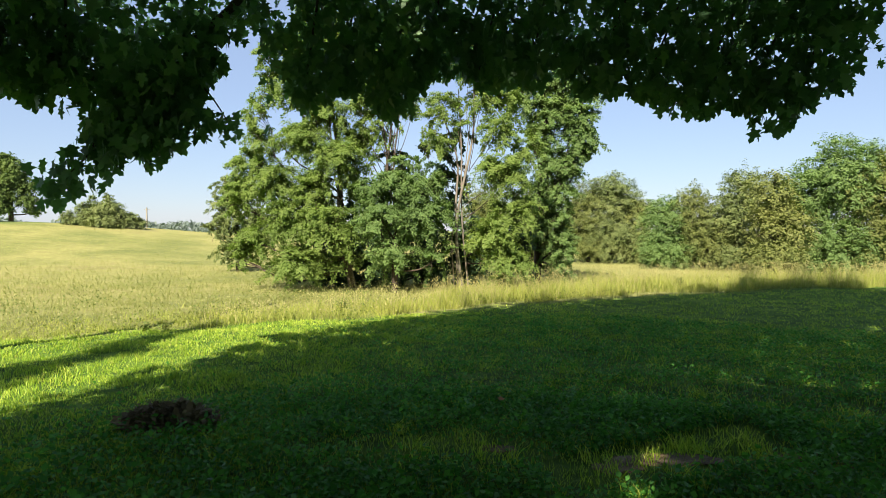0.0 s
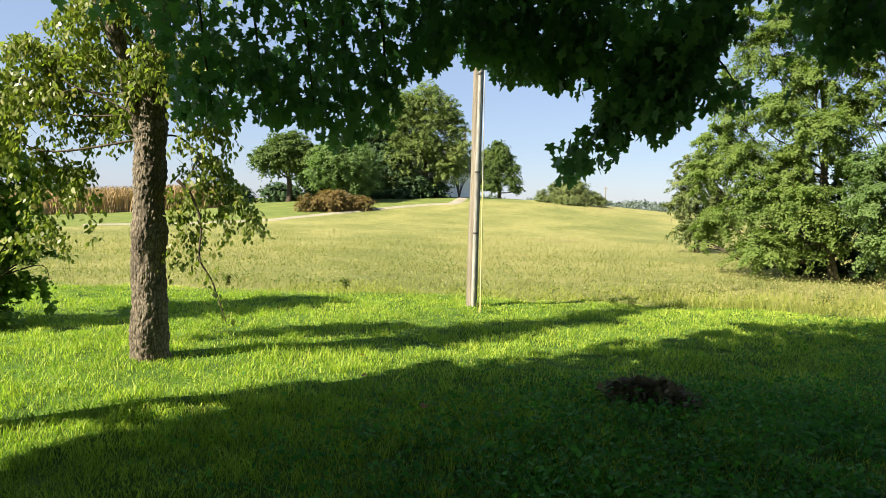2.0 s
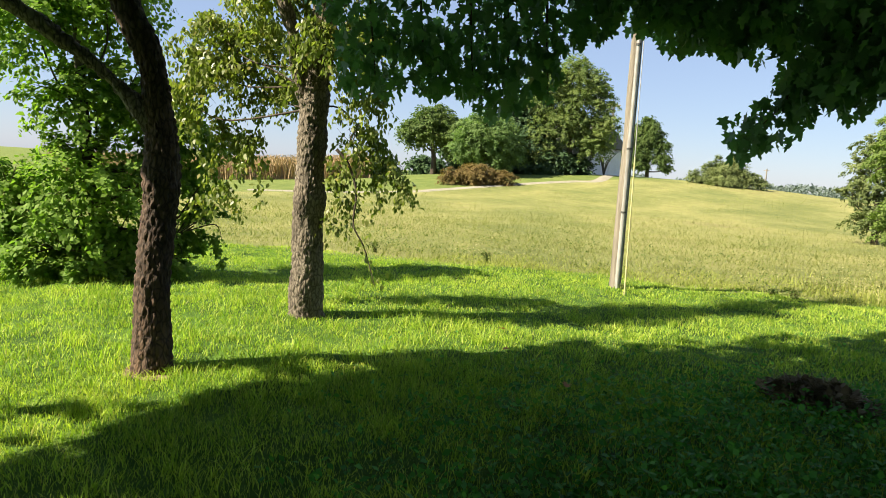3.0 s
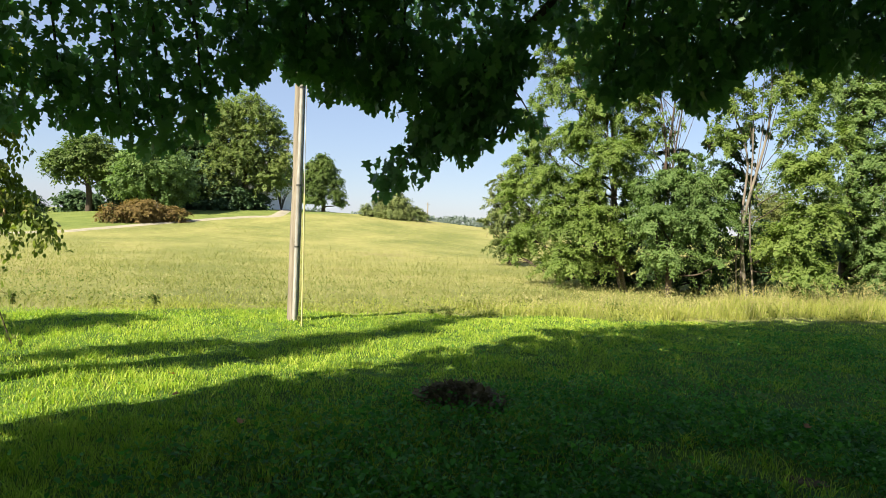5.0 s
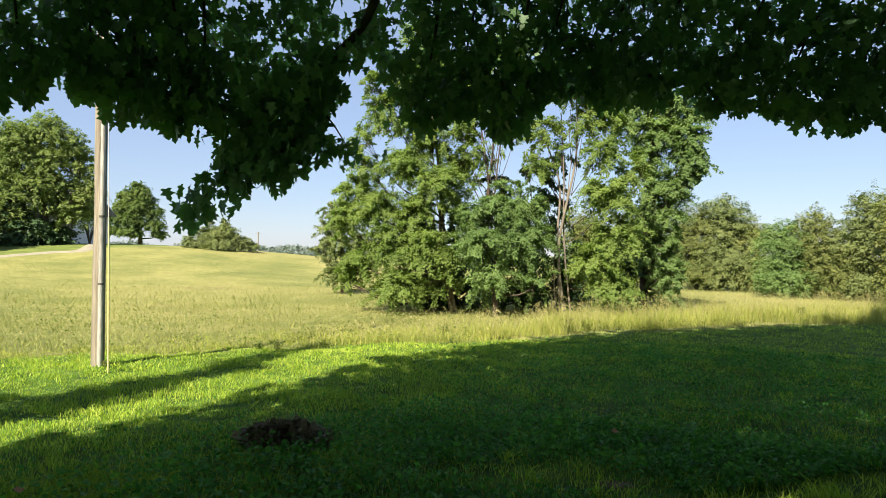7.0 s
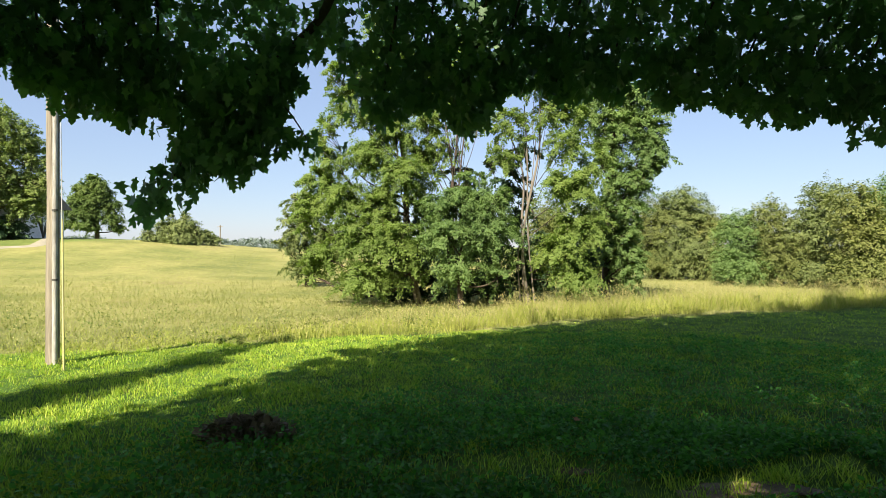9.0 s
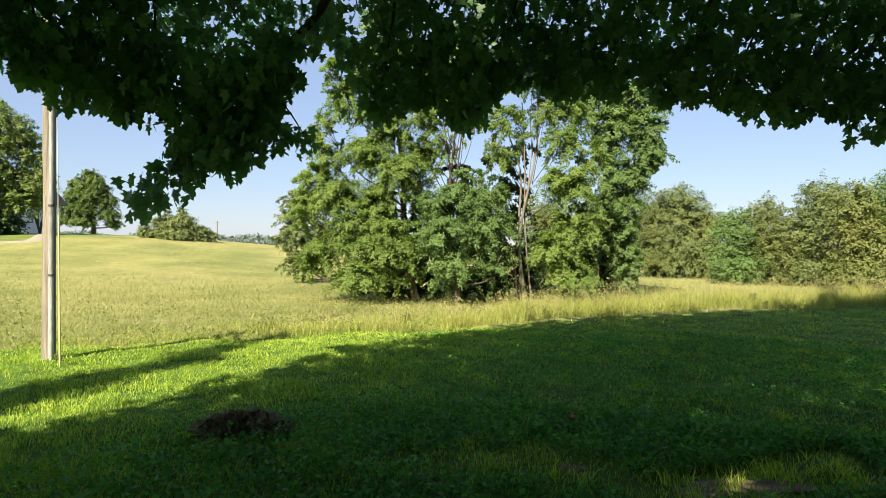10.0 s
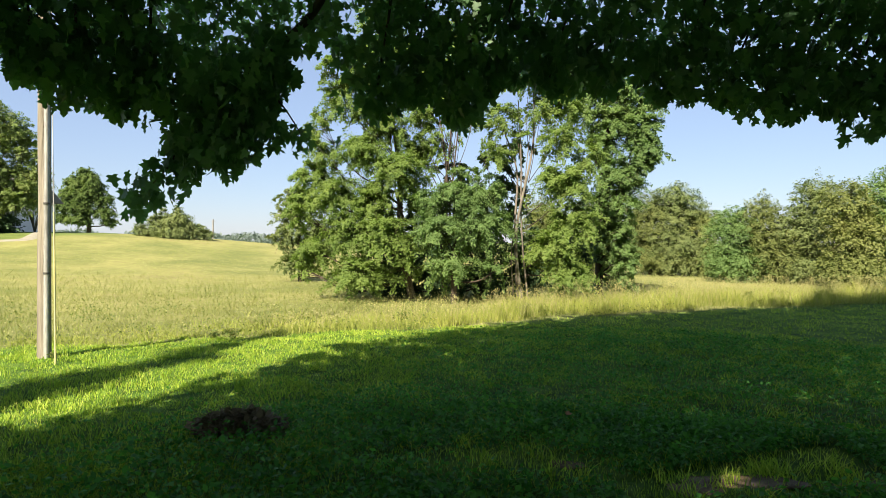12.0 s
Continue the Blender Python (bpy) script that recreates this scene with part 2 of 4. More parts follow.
def part(name, me, parent=None, label="", kind=""):
    ob = new(name, me)
    if parent is not None:
        ob.parent = parent
        ob.matrix_parent_inverse = parent.matrix_world.inverted()
    return tagged(ob, label=label, kind=kind)


def thing(name, x, y, z, label, category, group="", kind=""):
    e = new(name)
    e.matrix_world = pose(x, y, z)
    e.empty_display_size = 0.3
    bpy.context.view_layer.update()
    return tagged(e, label, category, group, kind)


def unit(v):
    return v / np.maximum(np.linalg.norm(v, axis=-1, keepdims=True), 1e-9)


# outline of a leaf: (along, across, lift), base at 0, tip at 1
OVAL = np.array([(0, 0, 0), (0.35, 0.26, 0.03), (0.7, 0.2, 0.02), (1, 0, -0.08), (0.7, -0.2, 0.02), (0.35, -0.26, 0.03)])
DIAMOND = np.array([(0, 0, 0), (0.5, 0.32, 0.05), (1, 0, -0.05), (0.5, -0.32, 0.05)])
_half = [(0.0, 0.0), (-0.08, 0.2), (0.0, 0.44), (0.17, 0.27), (0.40, 0.60), (0.46, 0.36), (0.54, 0.18), (0.76, 0.22), (1.0, 0.0)]
MAPLE = np.array([(a, b, 0.06 * abs(b)) for a, b in _half] + [(a, -b, 0.06 * abs(b)) for a, b in _half[-2:0:-1]])


def leaves(name, centres, material, size, shape=OVAL, droop=0.3, up=0.5, spread=0.35, out=None, jitter=1.0, hang=1.0):
    """One mesh of leaves at the given centres. up: how far they face the sky; droop: how far the tips hang; hang below 1: blades that hang upright."""
    n = len(centres)
    normal = RNG.normal(size=(n, 3)) * jitter
    normal[:, 2] = (np.abs(normal[:, 2]) * 0.8 + up) * hang
    if out is not None:
        normal += out
    normal = unit(normal)
    along = RNG.normal(size=(n, 3))
    along[:, 2] -= droop * 2
    along = unit(along - (along * normal).sum(1, keepdims=True) * normal)
    across = np.cross(normal, along)
    s = size * (1 + spread * RNG.uniform(-1, 1, n))[:, None, None]
    k = len(shape)
    v = centres[:, None] + s * (shape[None, :, :1] * along[:, None] + shape[None, :, 1:2] * across[:, None] + shape[None, :, 2:] * normal[:, None])
    return raw_mesh(name, v.reshape(-1, 3), np.arange(n * k), np.full(n, k), material)


def in_blobs(blobs, per, fill=0.55, twig=0.75, sag=0.45, slim=0.07, tuft=85):
    """Points along arching, drooping twigs that spring from the inside of ellipsoids (x, y, z, rx, rz)."""
    pts, outs = [], []
    for b in blobs:
        x, y, z, rx, rz = b[:5]
        mean = (rx * rx * rz) ** (1 / 3)
        n = int(per * rx * rx * rz ** 0.7 * (b[5] if len(b) > 5 else 1)) + 8
        k = int(np.clip(n / tuft, 7, 700))
        reach = min(twig * mean, 0.8)
        d = unit(RNG.normal(size=(k, 3)) + (0, 0, 0.3))
        c = d * (RNG.uniform(0, 1, k) ** (0.75 - 0.35 * fill) * max(0.4, 1 - 0.62 * reach / mean))[:, None] * (rx, rx, rz)
        d = unit(d * 0.8 + RNG.normal(size=(k, 3)) * 0.45)
        length = reach * RNG.uniform(0.45, 1.15, k)
        pick = RNG.choice(k, n, p=length / length.sum())
        t = RNG.uniform(0.1, 1, n)
        L = length[pick][:, None]
        p = c[pick] + d[pick] * L * t[:, None] * (1, 1, rz / rx)
        p[:, 2] -= sag * L[:, 0] * t ** 2
        p += RNG.normal(size=(n, 3)) * (slim * max(mean, .5) ** 0.5 * (1.25 - 0.6 * t))[:, None] * (1, 1, 0.7)
        pts.append(p + (x, y, z))
        outs.append(d[pick] * 0.8 + (0, 0, 0.35))
    return np.concatenate(pts), np.concatenate(outs)


def tube_arrays(points, radii, sides=8, base=0):
    """A tapered tube along points."""
    p = np.asarray(points, float)
    r = np.asarray(radii, float)
    tan = unit(np.gradient(p, axis=0))
    side = unit(np.cross(tan, (0.31, 0.95, 0.05)) + 1e-6)
    other = np.cross(tan, side)
    a = np.arange(sides) / sides * 2 * math.pi
    ring = np.cos(a)[None, :, None] * side[:, None] + np.sin(a)[None, :, None] * other[:, None]
    v = (p[:, None] + ring * r[:, None, None]).reshape(-1, 3)
    loops = []
    i = np.arange(len(p) - 1)[:, None] * sides
    j = np.arange(sides)[None, :]
    k = (j + 1) % sides
    q = np.stack([i + j, i + k, i + sides + k, i + sides + j], -1).reshape(-1)
    return v, q + base


def curve_points(knots, n=10, wobble=0.0):
    """A smooth line through knots."""
    k = np.asarray(knots, float)
    t = np.linspace(0, len(k) - 1, n)
    i = np.clip(t.astype(int), 0, len(k) - 2)
    f = (t - i)[:, None]
    p0, p1, p2, p3 = k[np.maximum(i - 1, 0)], k[i], k[i + 1], k[np.minimum(i + 2, len(k) - 1)]
    p = 0.5 * (2 * p1 + (p2 - p0) * f + (2 * p0 - 5 * p1 + 4 * p2 - p3) * f ** 2 + (3 * p1 - p0 - 3 * p2 + p3) * f ** 3)
    return p + RNG.normal(size=p.shape) * wobble


def tubes(name, lines, material, sides=7):
    """One mesh of tapered tubes: each line is (knots, radius at start, radius at end)."""
    vs, qs, n = [], [], 0
    for knots, r0, r1 in lines:
        p = curve_points(knots, max(4, 4 * len(knots)))
        v, q = tube_arrays(p, np.linspace(r0, r1, len(p)), sides, n)
        vs.append(v)
        qs.append(q)
        n += len(v)
    loops = np.concatenate(qs)
    return raw_mesh(name, np.concatenate(vs), loops, np.full(len(loops) // 4, 4), material, True)


def bark_trunk(name, knots, radii, material, sides=84, rows=210, depth=0.022, cell=0.036, flare=0.35):
    """A trunk with plated bark as real relief, flared at the foot."""
    p = curve_points(knots, rows)
    r = np.interp(np.linspace(0, 1, rows), np.linspace(0, 1, len(radii)), radii)
    up = np.linspace(0, 1, rows) * np.linalg.norm(p[-1] - p[0])
    r = r * (1 + flare * np.exp(-up / 0.16))
    v, q = tube_arrays(p, r, sides)
    axis = np.repeat(p, sides, 0)
    d = unit(v - axis)
    for i in range(len(v)):
        w = v[i]
        dist, _ = noise.voronoi(Vector((w[0] / cell, w[1] / cell, w[2] / (cell * 2.1))))
        crack = min(1.0, (dist[1] - dist[0]) * 2.2)
        lump = noise.noise(Vector(w * 3.0))
        v[i] += d[i] * (depth * (crack - 0.6) + 0.03 * lump)
    return raw_mesh(name, v, q, np.full(len(q) // 4, 4), material, True)


def limbs_to(blobs, foot, top, r0, bark, parent):
    """A limb from the stem to the middle of each leaf mass, with its twigs."""
    for b in blobs:
        c = np.array(b[:3])
        f = np.clip((c[2] - foot[2]) / max(top[2] - foot[2], 0.1) * 0.62, 0.12, 0.9)
        start = np.array(foot) * (1 - f) + np.array(top) * f
        mid = start * 0.45 + c * 0.55 + (0, 0, -0.12 * np.linalg.norm(c - start)) + RNG.normal(size=3) * 0.15
        r = r0 * (1 - 0.7 * f) * 0.36
        out = [((start, mid, c), r, r * 0.25)]
        for _ in range(4):
            tip = c + unit(RNG.normal(size=3)) * np.array([b[3], b[3], b[4]]) * 0.85
            out.append(((mid * 0.4 + c * 0.6, (c + tip) / 2 + RNG.normal(size=3) * 0.08, tip), r * 0.35, r * 0.08))
        part("limb", tubes("limb", out, M_BARK, 6), parent)


def tree(name, foot, top, r0, blobs, leaf, bark, per, size, label, category="tree", shape=OVAL, droop=0.3, up=0.2, group="", fill=0.55, stems=(), tuft=85):
    """A tree: stem, limbs towards each leaf mass, and a crown of single leaves."""
    e = thing(name, *foot, label, category, group)
    mid = [np.array(foot) * (1 - f) + np.array(top) * f + RNG.normal(size=3) * 0.03 * (top[2] - foot[2]) * (0 < f < 1) for f in (0, 0.33, 0.66, 1)]
    mid[0] = mid[0] - np.array((0, 0, 0.25))
    part("trunk", tubes("trunk", [(mid, r0, r0 * 0.3)], bark, 12), e)
    for s in stems:
        part("trunk", tubes("trunk", [s], bark, 10), e)
    limbs_to(blobs, foot, top, r0, bark, e)
    pts, out = in_blobs(blobs, per, fill, tuft=tuft)
    part("crown", leaves("crown", pts, leaf, size, shape, droop, up, out=out * 1.0, jitter=0.6), e)
    return e


def ground():
    """One sheet from the feet to the horizon, finer near the middle."""
    r = np.concatenate([[0.0], np.geomspace(0.6, 110, 170), np.geomspace(125, 4200, 30)])
    a = np.arange(240) / 240 * 2 * math.pi
    x, y = (r[1:, None] * np.cos(a)).ravel(), (r[1:, None] * np.sin(a)).ravel()
    z = height(x, y)
    v = np.concatenate([[(0, 0, 0)], np.stack([x, y, z], -1)])
    n = 240
    j = np.arange(n)
    k = (j + 1) % n
    fan = np.stack([0 * j, 1 + j, 1 + k], -1).ravel()
    i = np.arange(len(r) - 2)[:, None] * n + 1
    quad = np.stack([i + j, i + n + j, i + n + k, i + k], -1).reshape(-1)
    me = raw_mesh("ground", v, np.concatenate([fan, quad]), np.concatenate([np.full(n, 3), np.full(len(quad) // 4, 4)]), M_GROUND, True)
    return tagged(new("ground", me), "mown green lawn running into a straw-coloured meadow", "ground", kind="structure")


ground()

# ---- the copse across the lawn ----
LEFT_TREE = ([(-4.4, 22.6, 1.3, .89, .79), (-3.1, 22.4, 2.0, 1.19, .99), (-4.7, 22.5, .6, .5, .5), (-3.8, 22.7, 3.4, 1.19, .89), (-2.8, 22.8, 4.8, 1.19, .79),
             (-3.6, 22.9, 6.7, .89, .89), (-1.9, 22.9, 5.6, .99, .89), (-1.6, 22.5, 4.1, 1.1, .89), (-1.9, 22.2, 1.8, 1.19, .99), (-2.8, 22.3, .6, 1.39, .79)] + [
             (-1.3, 22.4, .7, .8, .7, .5), (-4.0, 22.6, 7.6, .6, .5), (-2.4, 22.9, 3.1, .99, .89),
             (-4.3, 22.7, 5.6, .6, .8), (-4.2, 22.7, 4.6, .7, .7), (-4.9, 22.6, 2.5, .6, .8), (-3.1, 23.1, 7.4, .9, .8), (-2.7, 23.2, 6.2, .9, .8), (-4.6, 22.8, 3.9, .8, .7), (-4.9, 22.9, 3.0, .75, .7)])
tree("tree", (-1.0, 23.2, -.5), (-1.9, 23.1, 6.5), .15, LEFT_TREE, M_LOCUST, M_BARK_GREY, 8300, .076,
     "pale green feathery locust tree at the copse edge", shape=DIAMOND, group="copse trees", tuft=100)
tree("tree", (.1, 23.6, -.5), (.4, 23.6, 8.5), .07, ([(-.9, 23.4, 5.0, .7, .7), (-2.7, 23.6, 8.4, 1.0, .8), (-1.5, 23.6, 8.2, 1.2, 1.0), (-.3, 23.7, 7.6, 1.0, .9),
     (-2.3, 23.6, 9.6, 1.0, .8), (.6, 23.7, 9.0, 1.1, .9), (-.2, 23.4, 6.4, .6, .6, .4), (.6, 23.5, 5.6, .5, .6, .3), (.9, 23.6, 7.2, .7, .7, .5), (-.6, 23.4, 6.9, .6, .6, .6)] + [(.0, 23.5, 4.9, .5, .5, .3), (-1.1, 23.8, 3.4, .7, .9), (-.8, 23.9, 4.9, .6, .6), (-.7, 24.0, 6.1, .6, .6), (0, 24, 5.2, .5, .6, .8), (-.7, 23.5, 4.2, .6, .7), (-1.0, 24, 7.0, .6, .5), (-.5, 23.3, 5.5, .65, .6, .8), (-1.0, 23.3, 6.3, .7, .7, .8), (-.1, 23.4, 7.0, .6, .6, .6), (1.1, 23.5, 6.2, .5, .6, .5)]), M_LOCUST, M_BARK, 8000, .073, "slender green locust tree with bare grey stems", shape=DIAMOND, group="copse trees", tuft=100,
     stems=[(((.1, 23.5, 1.0), (.1, 23.4, 4.2), (-.3, 23.4, 6.8)), .045, .02), (((.15, 23.5, 1.5), (.4, 23.4, 4.6), (.7, 23.5, 7.0)), .04, .015)])
tree("tree", (.4, 22.2, -.5), (.6, 22.2, 3.2), .12, [(.5, 22.0, 3.1, 1.42, .76), (-.2, 21.8, 2.1, 1.04, .95), (1.2, 21.8, 2.2, 1.23, 1.04), (.3, 21.8, .9, 1.2, .9, .45),
     (1.8, 21.8, .7, .7, .8, .4), (1.6, 21.9, 3.3, .7, .5), (-.5, 22.0, 3.0, .7, .55), (.6, 22.1, 3.9, .6, .5), (1.1, 22.1, 3.7, .4, .5)], M_DENSE, M_BARK, 10000, .069,
     "dense drooping green tree in the copse middle", shape=DIAMOND, droop=.7, group="copse trees", tuft=100)
tree("tree", (2.85, 23.0, -.5), (3.1, 23.0, 7.6), .065, ([(4.0, 22.7, 5.2, .89, .75), (4.2, 22.4, 3.7, 1.29, .95), (4.6, 22.4, 2.3, 1.09, .89), (3.7, 22.3, 1.4, 1.09, .99),
     (4.4, 22.3, .5, 1.09, .79), (1.9, 22.9, 4.8, .7, .7, .8), (2.1, 22.9, 6.0, .89, .7, .8)] + [(1.6, 23.0, 5.4, .5, .6, .6), (2.6, 23.0, 5.2, .5, .7, .4), (3.4, 22.9, 6.3, .79, .79, .8),
     (3.0, 22.9, 7.8, 1.2, .9), (4.9, 22.5, 4.5, .7, .7), (4.3, 22.9, 6.3, .8, .7), (3.9, 23.0, 7.2, .9, .7)]), M_LOCUST, M_BARK_PALE, 8300, .076, "tall locust tree with pale bare trunk", shape=DIAMOND, group="copse trees", tuft=100,
     stems=[(((2.65, 23.05, -.5), (2.53, 23.06, 2.2), (2.57, 23.06, 4.2), (1.9, 23.1, 6.0)), .05, .02), (((3.0, 22.9, -.5), (2.75, 22.95, 2.0), (2.7, 22.9, 4.6), (2.6, 23, 6.6)), .035, .015),
            (((2.5, 22.9, -.5), (2.4, 22.9, 1.4), (2.75, 22.9, 3.0), (3.0, 22.9, 5.4)), .03, .012)])
tree("tree", (6.1, 25.6, -.6), (6.3, 25.4, 8.0), .16, ([(6.2, 25.3, 6.3, 1.12, 1.0), (7.4, 24.9, 5.9, 1.0, .9), (7.9, 24.8, 5.1, .63, .56), (6.5, 25.2, 4.4, .9, .9),
     (7.1, 25.0, 3.8, .63, .56), (6.0, 25.3, 3.1, .9, .9), (6.4, 25.2, 1.8, .9, .9), (6.5, 25.2, .8, .6, .9), (6.9, 25.1, .1, .4, .56), (5.5, 25.4, 8.2, 1.35, 1.1)] + [
             (7.0, 25.1, 7.4, 1.1, .9), (6.9, 25.1, 6.6, 1.0, .8), (7.6, 24.9, 5.4, .8, .7), (6.0, 25.2, 5.3, .9, .8), (5.4, 25.2, 7.0, .9, .9), (7.9, 24.9, 6.2, .6, .5), (7.7, 24.9, 6.9, .7, .6), (7.3, 25.0, 4.6, .6, .5), (6.9, 25.0, 1.2, .6, .9), (7.0, 25.0, 2.4, .5, .6), (7.0, 25, 4.1, .8, .7), (6.8, 24.9, 3.1, .8, .7), (6.7, 24.9, 2.0, .8, .8), (6.9, 24.9, 1.0, .7, .7),
             (6.8, 24.9, .2, .6, .6), (7.6, 24.9, 4.8, .6, .6)]), M_DENSE, M_BARK, 7200, .082, "darker green tree leaning out of the copse", shape=DIAMOND, group="copse trees", tuft=100)
# backdrop added for the copse hollows; their shade is put into its dark leaves
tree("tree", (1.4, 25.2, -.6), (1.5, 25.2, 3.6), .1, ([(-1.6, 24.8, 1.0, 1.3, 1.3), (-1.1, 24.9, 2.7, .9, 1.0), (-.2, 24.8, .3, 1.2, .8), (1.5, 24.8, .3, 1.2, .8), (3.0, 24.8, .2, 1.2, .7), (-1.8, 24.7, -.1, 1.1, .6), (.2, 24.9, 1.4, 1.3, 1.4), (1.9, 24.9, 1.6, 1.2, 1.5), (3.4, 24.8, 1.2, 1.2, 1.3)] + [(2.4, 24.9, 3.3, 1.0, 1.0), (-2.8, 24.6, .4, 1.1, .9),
     (.9, 25.0, 3.0, 1.0, .9), (1.6, 24.6, 4.8, .6, .7), (2.2, 24.5, 4.1, .8, .7), (2.7, 24.5, 5.3, .6, .7), (.5, 24.7, 4.2, .7, .6), (4.9, 24.7, 1.0, 1.0, 1.2), (-2.6, 24.8, 2.6, 1.0, 1.1)]), M_HAZED_DARK, M_BARK, 2800, .115, "undergrowth tree coloured dark as shade inside the copse", shape=DIAMOND, group="copse trees", tuft=100)
tree("tree", (-7.2, 33.2, -.2), (-7.4, 33.2, 4.2), .15, [(-7.9, 33.1, 2.6, .9, 1.3), (-7.5, 33.2, 3.8, .9, 1.1), (-8.3, 33.0, 1.6, .6, .8), (-7.0, 33.3, 1.8, .9, 1.2),
     (-6.2, 33.2, 1.6, 1.0, 1.6), (-7.4, 33.0, .7, 1.2, .7)], M_GREYLEAF, M_BARK, 3600, .112, "grey-green round tree behind the copse")

# ---- hedgerow wood ----
WOODS = (([
    ((14.6, 46, -.7), [(14.4, 45.8, 3.4, 1.7, 2.2), (13.7, 46, 1.7, 1.7, 2.2), (15.1, 45.4, .5, 1.9, 1.4)], M_WOOD, "olive-green tree in a hedgerow"),
    ((16.2, 45.6, -.7), [(16.1, 45.2, 3.8, 2.2, 2.4), (16.0, 44.9, 1.3, 2.4, 2.0)], M_GREYLEAF, "greyish green round-topped hedgerow tree"),
    ((17.9, 44.8, -.7), [(17.8, 44.6, 2.8, 1.7, 1.6), (17.9, 44.3, .5, 2.0, 1.7)], M_WOOD, "low olive hedgerow tree")] + [
             ((17.1, 38.8, -.7), [(17.0, 38.4, 2.2, 1.8, 1.9), (17.0, 38.1, .5, 2.1, 1.5)], M_DENSE, "green bushy hedgerow tree"),
    ((19.0, 37.9, -.7), [(18.4, 37.8, 2.8, 1.6, 2.0), (19.2, 37.4, 1.1, 2.1, 1.9)], M_WOOD, "olive bushy hedgerow tree"),
    ((20.7, 36.9, -.7), [(20.8, 36.5, 3.7, 1.6, 2.1), (20.1, 36.6, 2.2, 1.8, 1.8), (20.6, 36.2, .5, 2.1, 1.4)], M_GREYLEAF, "tall grey-green hedgerow tree")]) + ([
             ((20.4, 32.7, -.7), [(19.9, 32.4, 3.6, 1.5, 1.6), (20.3, 32.1, 2.0, 1.9, 1.6), (19.9, 31.9, .5, 1.9, 1.2)], M_WOOD, "broad olive hedgerow tree"),
    ((23.4, 32.8, -.7), [(23.9, 32.2, 4.3, 2.4, 2.8), (22.2, 33.3, 3.3, 2.0, 2.2), (23.5, 31.9, .8, 2.4, 1.9)], M_DENSE, "large dark green hedgerow tree"),
    ((25.6, 31.4, -.7), [(25.2, 31.2, 3.3, 2.1, 2.9), (25.2, 30.8, .5, 2.3, 1.9)], M_WOOD, "broad green hedgerow tree")] + [
             ((28.6, 29.6, -.7), [(28.4, 29.4, 3.8, 2.6, 3.0), (28.2, 29.0, .8, 2.6, 2.0)], M_DENSE, "broad green hedgerow tree"),
    ((10.8, 47.5, -.7), [(10.8, 47.2, 3.0, 1.9, 2.4), (11.0, 46.9, .8, 2.2, 1.8)], M_WOOD, "olive tree behind the copse"),
    ((7.5, 50, -.7), [(7.5, 49.6, 3.0, 2.2, 2.4), (7.6, 49.3, .8, 2.4, 1.8)], M_WOOD, "olive tree behind the copse"),
]))
for foot, blobs, leaf, label in WOODS:
    tree("tree", foot, (foot[0], foot[1], blobs[0][2] + 1), .16, blobs, leaf, M_BARK, 2200, .115, label, group="hedgerow trees", shape=DIAMOND, tuft=21)

# ---- the farmyard on the hill ----
tree("tree", (-34.9, 50.3, 1.2), (-34.6, 50, 10), .35, [(-34.4, 49.5, 10.9, 1.9, 1.9), (-33.0, 50.3, 9.9, 1.6, 1.7), (-35.8, 48.9, 10.0, 1.7, 1.8), (-32.2, 50.9, 8.2, 1.5, 1.9), (-34.2, 49.3, 8.3, 2.0, 1.8), (-35.1, 49, 6.4, 2.3, 2.0), (-31.9, 51.0, 6.4, 1.5, 1.6), (-33.4, 50.0, 6.6, 1.7, 1.5), (-32.9, 50.5, 4.8, 2.1, 1.8),
     (-36.4, 48.1, 9.2, 2.1, 3.0), (-36.6, 47.9, 4.8, 2.1, 2.5)], M_YARD, M_BARK, 1250, .16, "large yard tree with yellowing green leaves", tuft=30, shape=DIAMOND)
tree("tree", (-37.9, 42.4, .8), (-37.7, 42.2, 5), .22, [(-37.7, 41.8, 4.7, 3.1, 2.4), (-38.9, 40.7, 4.0, 1.9, 1.6), (-36.4, 42.9, 3.6, 1.9, 1.9)],
     M_DENSE, M_BARK, 1300, .17, "bright green broad yard tree", tuft=26, shape=DIAMOND)
tree("tree", (-45.4, 43.0, .7), (-45.4, 42.8, 6), .3, [(-45.3, 42.8, 6.0, 2.6, 2.2), (-46.8, 41.9, 5.1, 2.0, 1.7), (-43.6, 44.0, 5.0, 2.4, 1.9)],
     M_CREST, M_BARK, 900, .23, "dark green shade tree on a bare stem", tuft=14, shape=DIAMOND)
tree("tree", (-38.2, 49.5, 1.0), (-38.2, 49.5, 8), .25, [(-38.4, 49.0, 8.2, 2.3, 2.0), (-39.6, 47.8, 6.4, 2.4, 2.2), (-37.8, 48.0, 4.4, 2.6, 2.4), (-40.6, 47.0, 4.0, 2.2, 2.0), (-35.6, 48.6, 3.0, 2.2, 1.6), (-36.8, 47.6, 2.2, 2.0, 1.2), (-38.8, 46.9, 2.1, 2.0, 1.3), (-34.2, 50.6, 2.6, 1.6, 1.4)],
     M_HAZED_DARK, M_BARK, 700, .26, "dark green yard tree shading the drive", tuft=14, shape=DIAMOND)
